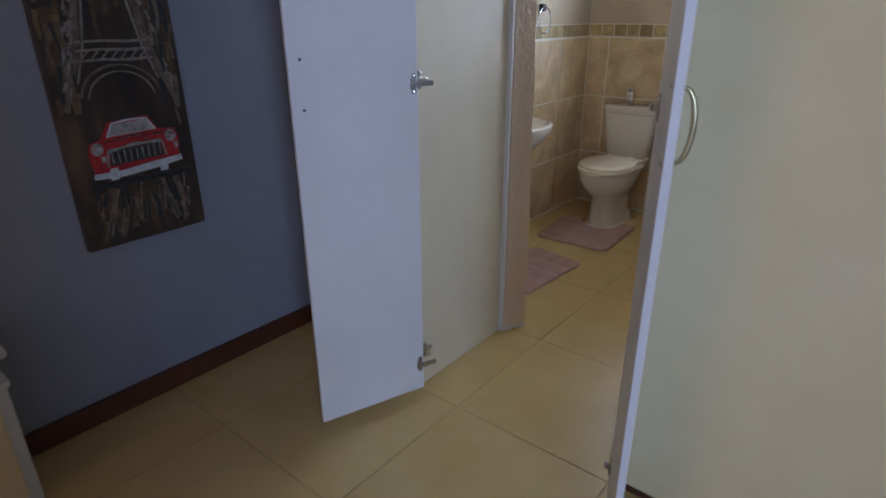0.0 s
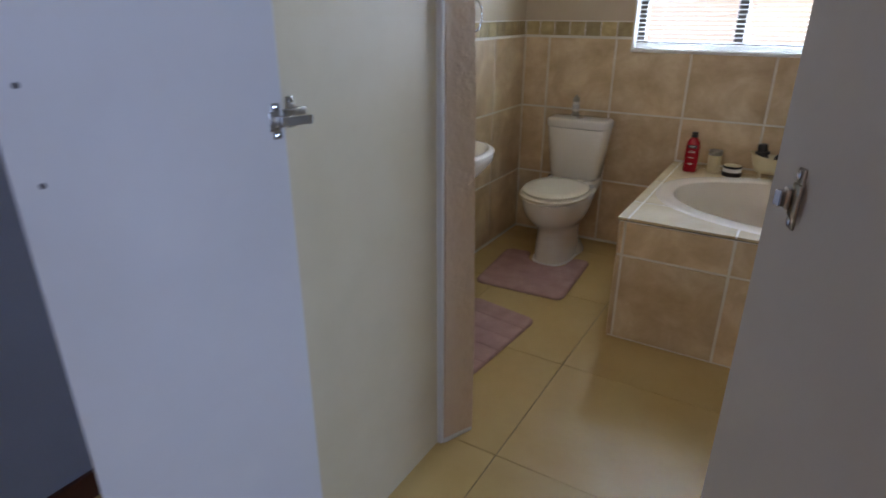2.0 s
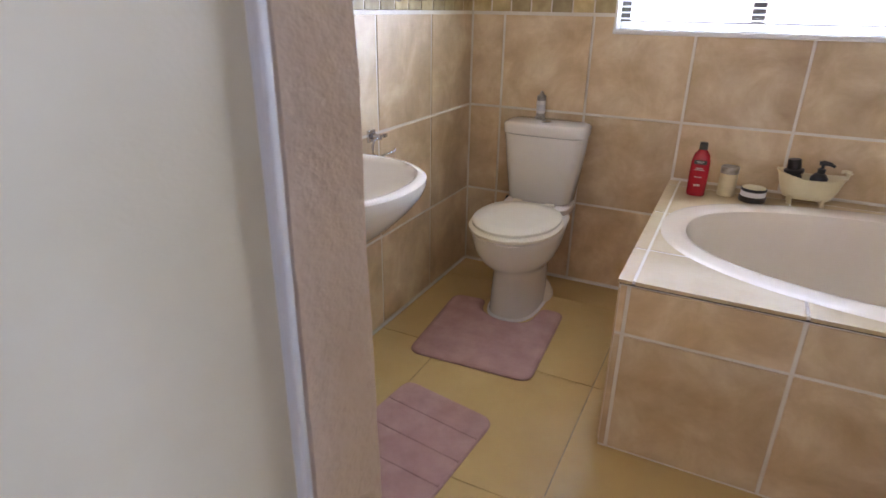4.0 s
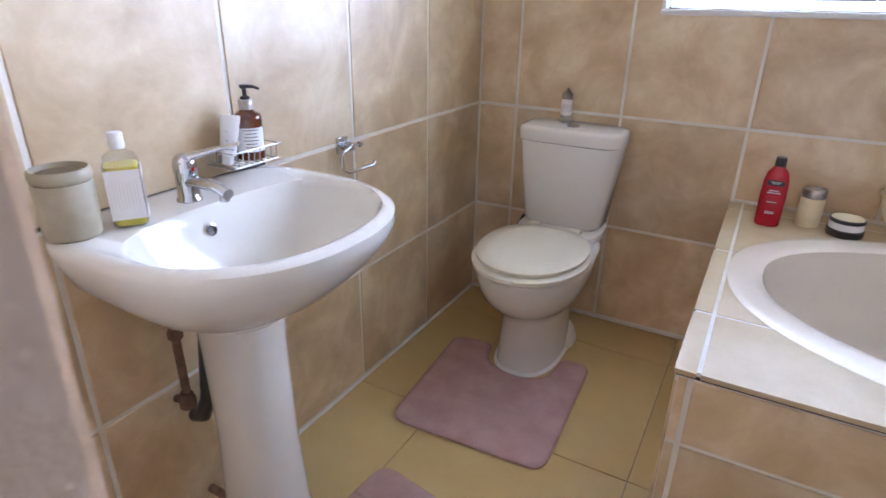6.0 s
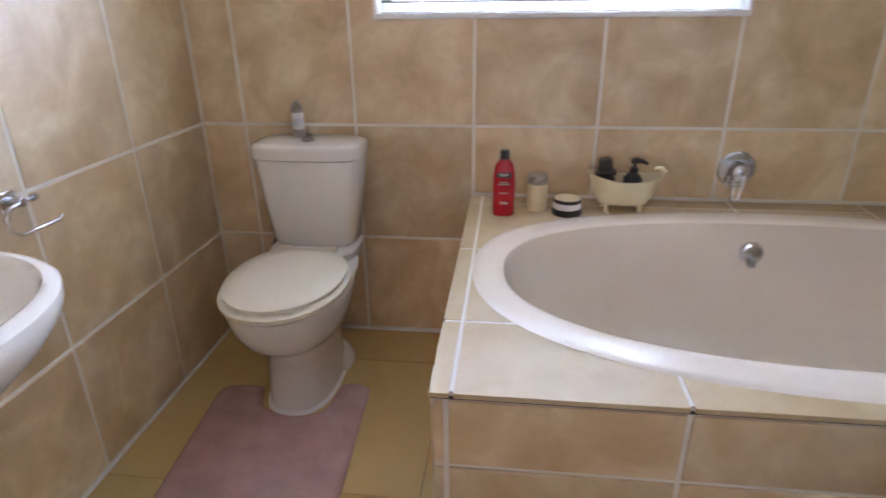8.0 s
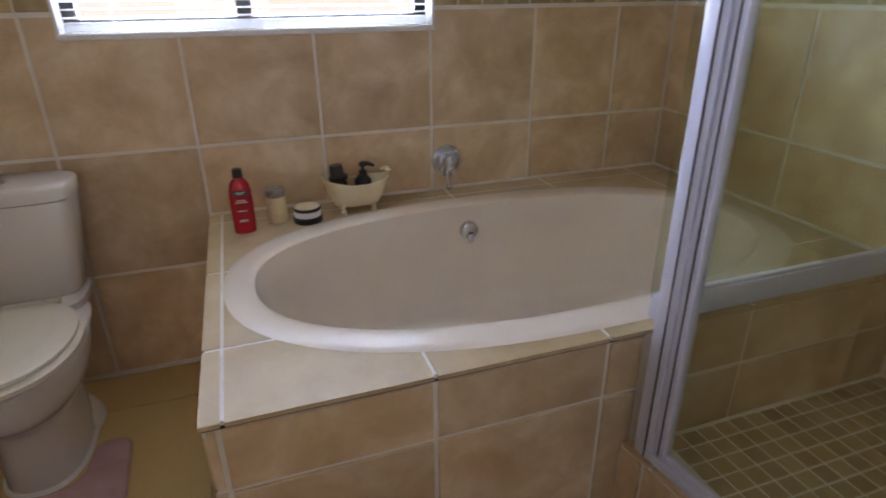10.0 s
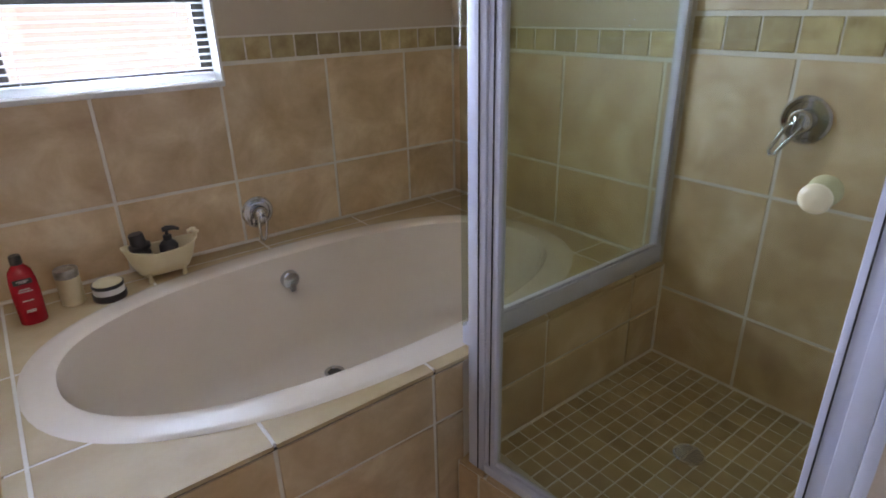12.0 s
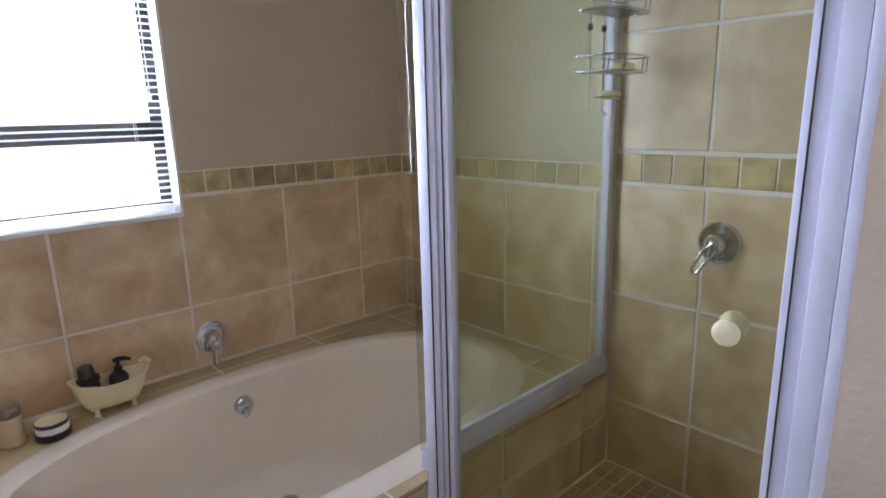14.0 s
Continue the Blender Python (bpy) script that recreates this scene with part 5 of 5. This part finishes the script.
# ---- bedroom things ----
pic = thing("wall_painting", "tall dark painting of a red vintage car and iron tower", "painting", pose(XH, 0.928, 1.195, 0, 0, 90))
# its own x runs along the wall, -y stands out from it
HW, HB, HT = 0.205, -0.553, 0.62
part("canvas", box(-HW, HW, -0.036, -0.001, HB, HT, bevel=0.003), CANVAS, pic)


LAYER = [0]


def daub(name, points, mat, depth, parent=pic):
    """A flat patch of thick paint on the canvas: outline in its plane, raised a little."""
    LAYER[0] += 1
    depth += 0.00002 * LAYER[0]
    bm = bmesh.new()
    face = bm.faces.new([bm.verts.new((x, -0.0364, z)) for x, z in points])
    out = bmesh.ops.extrude_face_region(bm, geom=[face])
    bmesh.ops.translate(bm, vec=(0, -depth, 0), verts=[g for g in out["geom"] if isinstance(g, bmesh.types.BMVert)])
    return part(name, bm, mat, parent)


def stroke(name, pts, width, mat, depth=0.0012):
    left, right = [], []
    for i, p in enumerate(pts):
        a, b = Vector(pts[max(0, i - 1)]), Vector(pts[min(len(pts) - 1, i + 1)])
        t = (b - a).normalized()
        nrm = Vector((-t.y, t.x)) * width / 2 * (0.8 + 0.4 * ((i * 7) % 5) / 5)
        left.append(tuple(Vector(p) + nrm))
        right.append(tuple(Vector(p) - nrm))
    return daub(name, left + right[::-1], mat, depth)


def smear(name, x0, x1, z0, z1, count, width, mats, slant, seed):
    """Soft upright brush marks filling a stretch of the canvas."""
    pick = random.Random(seed)
    for k in range(count):
        x, z = pick.uniform(x0, x1), pick.uniform(z0, z1)
        length = pick.uniform(0.05, 0.12)
        stroke(name, [(x, z), (x + slant * length * 0.5 + pick.uniform(-0.003, 0.003), z + length / 2), (x + slant * length, z + length)],
               width * pick.uniform(0.5, 1.2), pick.choice(mats), 0.0006)


smear("painted_house", -0.195, -0.135, -0.12, 0.48, 40, 0.022, (PAINT_UMBER, PAINT_OCHRE, PAINT_UMBER, PAINT_DARK), 0.02, 1)
smear("painted_house", 0.130, 0.190, -0.12, 0.48, 34, 0.020, (PAINT_UMBER, PAINT_OCHRE, PAINT_DARK, PAINT_DARK), -0.02, 2)
smear("painted_glow", -0.09, 0.09, 0.08, 0.45, 30, 0.020, (PAINT_UMBER, PAINT_UMBER, PAINT_OCHRE), 0.0, 3)
smear("painted_road", -0.17, -0.02, -0.535, -0.43, 30, 0.018, (PAINT_UMBER, PAINT_BROWN, PAINT_DARK, PAINT_UMBER), 0.35, 4)
smear("painted_road", 0.02, 0.15, -0.535, -0.43, 30, 0.018, (PAINT_UMBER, PAINT_BROWN, PAINT_DARK, PAINT_UMBER), -0.25, 6)
CZ = -0.235   # the car's middle, in the painting's own height
daub("painted_car", [(-0.135, CZ - 0.07), (0.145, CZ - 0.062), (0.155, CZ + 0.005), (0.145, CZ + 0.045), (0.09, CZ + 0.05), (0.06, CZ + 0.098), (-0.065, CZ + 0.092),
                     (-0.10, CZ + 0.04), (-0.135, CZ + 0.03), (-0.145, CZ)], PAINT_RED, 0.0012)
daub("painted_windscreen", [(-0.075, CZ + 0.045), (0.078, CZ + 0.05), (0.055, CZ + 0.088), (-0.058, CZ + 0.083)], PAINT_GREY, 0.0020)
daub("painted_grille", [(-0.085, CZ - 0.048), (0.095, CZ - 0.040), (0.088, CZ + 0.008), (-0.078, CZ + 0.0)], PAINT_DARK, 0.0020)
for k in range(9):
    x = -0.074 + 0.0198 * k
    stroke("painted_grille_bar", [(x, CZ - 0.043 + 0.0008 * k), (x, CZ - 0.002 + 0.0008 * k)], 0.003, PAINT_GREY, 0.0026)
stroke("painted_grille_edge", [(-0.085, CZ + 0.002), (0.0, CZ + 0.01), (0.093, CZ + 0.012)], 0.007, PAINT_GREEN, 0.0026)
stroke("painted_bumper", [(-0.14, CZ - 0.075), (-0.05, CZ - 0.078), (0.06, CZ - 0.068), (0.155, CZ - 0.058)], 0.022, PAINT_PALE, 0.0026)
for x, z in ((-0.115, CZ + 0.012), (0.128, CZ + 0.022)):
    daub("painted_headlight", [(x + 0.019 * math.cos(radians(t)), z + 0.021 * math.sin(radians(t))) for t in range(0, 360, 30)], PAINT_GREY, 0.0022)
    daub("painted_lamp", [(x + 0.008, z - 0.045), (x + 0.02, z - 0.045), (x + 0.02, z - 0.025), (x + 0.006, z - 0.025)], PAINT_GREY, 0.0022)
for x in (-0.078, 0.088):
    daub("painted_overrider", [(x - 0.014, CZ - 0.095), (x + 0.012, CZ - 0.094), (x + 0.014, CZ - 0.055), (x - 0.012, CZ - 0.056)], PAINT_PALE, 0.0032)
# seats behind the windscreen, bonnet line, lamp rims
for x0, x1 in ((-0.040, -0.020), (0.004, 0.022), (0.030, 0.046)):
    daub("painted_seat", [(x0, CZ + 0.052), (x1, CZ + 0.053), (x1 - 0.004, CZ + 0.064), (x0 + 0.004, CZ + 0.063)], PAINT_IRON, 0.0026)
stroke("painted_screen_rim", [(-0.078, CZ + 0.045), (-0.058, CZ + 0.086), (0.0, CZ + 0.093), (0.056, CZ + 0.091), (0.08, CZ + 0.05)], 0.006, PAINT_PALE, 0.0030)
stroke("painted_bonnet", [(-0.09, CZ + 0.030), (0.0, CZ + 0.040), (0.10, CZ + 0.036)], 0.005, PAINT_DARK, 0.0022)
stroke("painted_grille_rim", [(-0.092, CZ - 0.050), (-0.086, CZ - 0.004), (0.0, CZ + 0.014), (0.096, CZ + 0.006), (0.102, CZ - 0.042)], 0.006, PAINT_GREEN, 0.0030)
# iron tower
for s in (-1, 1):
    stroke("painted_tower_leg", [(s * 0.175, -0.10), (s * 0.13, 0.02), (s * 0.105, 0.10), (s * 0.08, 0.25), (s * 0.05, 0.42), (s * 0.02, 0.60)], 0.020, PAINT_BROWN)
    stroke("painted_tower_edge", [(s * 0.125, -0.02), (s * 0.088, 0.09), (s * 0.06, 0.25), (s * 0.035, 0.40)], 0.006, PAINT_IRON, 0.0018)
for z, w in ((0.045, 0.115), (0.075, 0.112), (0.10, 0.108), (0.27, 0.082), (0.285, 0.08)):
    stroke("painted_tower_rail", [(-w, z), (-w * 0.3, z + 0.002), (w * 0.4, z - 0.002), (w, z + 0.001)], 0.008, PAINT_IRON, 0.0018)
stroke("painted_arch", [(0.125 * math.cos(radians(t)), -0.075 + 0.105 * math.sin(radians(t))) for t in range(8, 174, 15)], 0.007, PAINT_BROWN, 0.0016)
stroke("painted_arch_edge", [(0.105 * math.cos(radians(t)), -0.08 + 0.09 * math.sin(radians(t))) for t in range(8, 174, 15)], 0.004, PAINT_IRON, 0.002)
for k in range(7):
    x = -0.09 + 0.03 * k
    stroke("painted_lattice", [(x - 0.012, 0.048), (x + 0.012, 0.072)], 0.003, PAINT_IRON, 0.0018)
rng = random.Random(5)
for k in range(40):
    side = rng.choice((-1, 1))
    x, z = side * rng.uniform(0.13, 0.19), rng.uniform(-0.2, 0.5)
    stroke("painted_foliage", [(x, z), (x + rng.uniform(-0.01, 0.01), z + 0.05), (x + rng.uniform(-0.012, 0.012), z + 0.11)], rng.uniform(0.004, 0.011), PAINT_BROWN if k % 2 else PAINT_DARK, 0.0009)
for k in range(26):
    x, z = rng.uniform(-0.15, 0.16), rng.uniform(-0.52, -0.40)
    stroke("painted_street", [(x, z), (x + 0.004, z + 0.035), (x + rng.uniform(0, 0.01), z + 0.07)], rng.uniform(0.003, 0.009), PAINT_BROWN if k % 3 else PAINT_DARK, 0.0008)

for k in range(90):
    t = rng.uniform(0, 1)
    side = rng.choice((-1, 1))
    x, z = side * (0.165 - 0.14 * t) + rng.uniform(-0.015, 0.015), -0.06 + 0.62 * t
    stroke("painted_iron_dab", [(x, z), (x - side * 0.004, z + 0.012), (x - side * 0.009, z + 0.026)], rng.uniform(0.003, 0.008), PAINT_IRON if k % 3 else PAINT_BROWN, 0.0019)
for k in range(14):
    x, z = rng.uniform(-0.12, 0.13), CZ + rng.uniform(0.012, 0.04)
    stroke("painted_shine", [(x, z), (x + 0.012, z + 0.002), (x + 0.022, z + 0.001)], rng.uniform(0.002, 0.005), PAINT_RED if k % 2 else PAINT_BROWN, 0.0021)
for k in range(10):
    x = -0.16 + 0.034 * k
    stroke("painted_shadow", [(x, CZ - 0.108), (x + 0.02, CZ - 0.110), (x + 0.04, CZ - 0.106)], 0.016, PAINT_DARK, 0.0010)

stand = thing("bedside_cabinet", "white painted bedside cabinet with moulded edges", "cabinet")
part("body", box(XH + 0.022, -1.362, -0.08, 0.368, 0.0, 0.405, bevel=0.004), BOARD_WHITE, stand)
part("moulding", box(XH + 0.022, -1.352, -0.09, 0.378, 0.4055, 0.43, bevel=0.009), BOARD_WHITE, stand, smooth=40)
part("neck", box(XH + 0.022, -1.364, -0.08, 0.366, 0.4305, 0.50, bevel=0.004), BOARD_WHITE, stand)
part("top", box(XH + 0.022, -1.340, -0.10, 0.390, 0.5005, 0.53, bevel=0.010), BOARD_WHITE, stand, smooth=40)
part("door", box(-1.3615, -1.350, -0.05, 0.335, 0.04, 0.37, bevel=0.003), CREAM_BOARD, stand)


# sealant along the bath deck, the shower floor and the tub's rim
def bead(points, radius, label):
    """A hand-laid line of sealant, thicker and thinner along its way."""
    fine = []
    for a, b in zip(points, points[1:]):
        a, b = Vector(a), Vector(b)
        n = max(2, int((b - a).length / 0.02))
        fine += [a.lerp(b, i / n) for i in range(n)]
    fine.append(Vector(points[-1]))
    thick = [radius * (1.0 + 0.45 * noise.noise(p * 14)) for p in fine]
    ob = part("trim", tube([tuple(p) for p in fine], thick, 8), SEALANT, smooth=60)
    return tagged(ob, label, "sealant", kind="structure")


bead([(-0.572, YB - 0.002, DECK + 0.001), (XR - 0.002, YB - 0.002, DECK + 0.001), (XR - 0.002, 3.11, DECK + 0.001)], 0.0045, "pale sealant line behind the bath deck")
bead([(0.45, 3.058, SF + 0.001), (XR - 0.002, 3.058, SF + 0.001), (XR - 0.002, 2.30, SF + 0.001)], 0.0052, "pale sealant line round the shower floor")
bead([(XR - 0.002, 3.058, SF + 0.004), (XR - 0.002, 3.058, DECK - 0.004)], 0.0042, "pale grout line in the shower corner")
bead([(XL + 0.002, YB - 0.002, 0.006), (XL + 0.002, YB - 0.002, 1.29)], 0.0040, "pale grout line in the tiled corner")
bead([(XR - 0.002, YB - 0.002, DECK + 0.004), (XR - 0.002, YB - 0.002, 1.29)], 0.0040, "pale grout line in the tiled corner")


# ---- pieces of walls and floors, last ----
ROWS_Z = (0.008, 0.392, 0.802, 1.206)
LEFT_Y = (JY1, 2.54, 2.95, 3.37, 3.778, YB)
BACK_X = (XL, -1.369, -0.974, -0.570, -0.167, 0.231, 0.632, 0.989, XR)
left_m = axes((XL, 0, 0), (0, 1, 0), (0, 0, 1))
back_m = axes((0, YB, 0), (1, 0, 0), (0, 0, 1))
right_m = axes((XR, 0, 0), (0, -1, 0), (0, 0, 1))
lay_tiles(wall_left, "tile", left_m, LEFT_Y, ROWS_Z, WALL_TILE)
lay_tiles(wall_north, "tile", back_m, BACK_X[:4], ROWS_Z, WALL_TILE, hole=(WX0, WX1, WZ0, WZ1))
lay_tiles(wall_north, "tile", back_m, BACK_X[3:], (DECK + 0.004, *ROWS_Z[2:]), WALL_TILE, hole=(WX0, WX1, WZ0, WZ1))


def stops(start, end, step):
    n = max(1, round((end - start) / step))
    return [start + (end - start) * i / n for i in range(n + 1)]


BAND = (1.212, 1.292)
lay_tiles(wall_left, "band_tile", left_m, stops(JY1, YB, 0.096), BAND, BAND_TILE, gap=0.006, chamfer=0.002)
lay_tiles(wall_north, "band_tile", back_m, stops(XL, WX0, 0.098), BAND, BAND_TILE, gap=0.006, chamfer=0.002)
lay_tiles(wall_north, "band_tile", back_m, stops(WX1, XR, 0.094), BAND, BAND_TILE, gap=0.006, chamfer=0.002)
# right wall: over the bath, then in the shower
lay_tiles(wall_east, "tile", right_m, [-YB, -3.95, -3.545, -3.145, -3.10], (DECK + 0.004, 0.802, 1.206), WALL_TILE)
lay_tiles(wall_east, "band_tile", right_m, stops(-YB, -3.11, 0.096), BAND, BAND_TILE, gap=0.006, chamfer=0.002)
SH_Y = [-3.072, -2.770, -2.37, -2.2]
lay_tiles(wall_east, "tile", right_m, SH_Y, (SF, 0.474, 0.860, 1.234), WALL_TILE)
lay_tiles(wall_east, "band_tile", right_m, stops(-3.072, -2.2, 0.094), (1.240, 1.334), BAND_TILE, gap=0.006, chamfer=0.002)
lay_tiles(wall_east, "tile", right_m, SH_Y, (1.340, 1.694, 2.06, 2.42), WALL_TILE)
# bath front, bath end, shower side of the bath
front_m = axes((0, 3.060, 0), (1, 0, 0), (0, 0, 1))
lay_tiles(surround, "tile", front_m, (-0.572, -0.545, -0.132, 0.274, 0.372), (0.004, 0.396, DECK - 0.014), WALL_TILE)
lay_tiles(surround, "tile", front_m, (0.43, 0.68, 1.085, XR), (SF, 0.396, DECK - 0.012), WALL_TILE)
lay_tiles(surround, "tile", axes((-0.574, 0, 0), (0, -1, 0), (0, 0, 1)), (-YB, -3.87, -3.47, -3.068), (0.004, 0.396, DECK - 0.014), WALL_TILE)
# kerb
kerb_front = SM @ axes((0, -0.008, 0), (1, 0, 0), (0, 0, 1))
lay_tiles(kerb, "tile", kerb_front, (-0.030, 0.045, 0.45, SLEN + 0.03), (0.004, 0.238), WALL_TILE)
kerb_top = SM @ axes((0, 0, 0.246), (1, 0, 0), (0, 1, 0))
lay_tiles(kerb, "tile", kerb_top, (-0.030, 0.065, 0.47, SLEN + 0.03), (-0.008, 0.075), WALL_TILE, depth=0.010)
# mosaic of the shower floor
lay_tiles(shower_base, "mosaic_tile", axes((0, 0, SF), (1, 0, 0), (0, 1, 0)), stops(0.47, XR, 0.0515), stops(2.30, 3.06, 0.0515), MOSAIC, gap=0.006, depth=0.006, chamfer=0.001, jitter=0.0008)
# floor
floor_m = axes((0, 0, 0), (1, 0, 0), (0, 1, 0))
FLOOR_X = (XH, -1.236, -0.649, -0.045, 0.56, 1.165, 1.77, 2.375, 2.9)
lay_tiles(floor, "tile", floor_m, FLOOR_X, (-3.2, -2.76, -2.15, -1.54, -0.93, -0.32, 0.29, 0.90, 1.508, 2.121), FLOOR_TILE, gap=0.0028, depth=0.006, chamfer=0.0006, jitter=0.0)
lay_tiles(floor, "tile", floor_m, (*FLOOR_X[:5], 1.24), (2.121, 2.735, 3.347, 3.96, YB), FLOOR_TILE, gap=0.0028, depth=0.006, chamfer=0.0006, jitter=0.0)
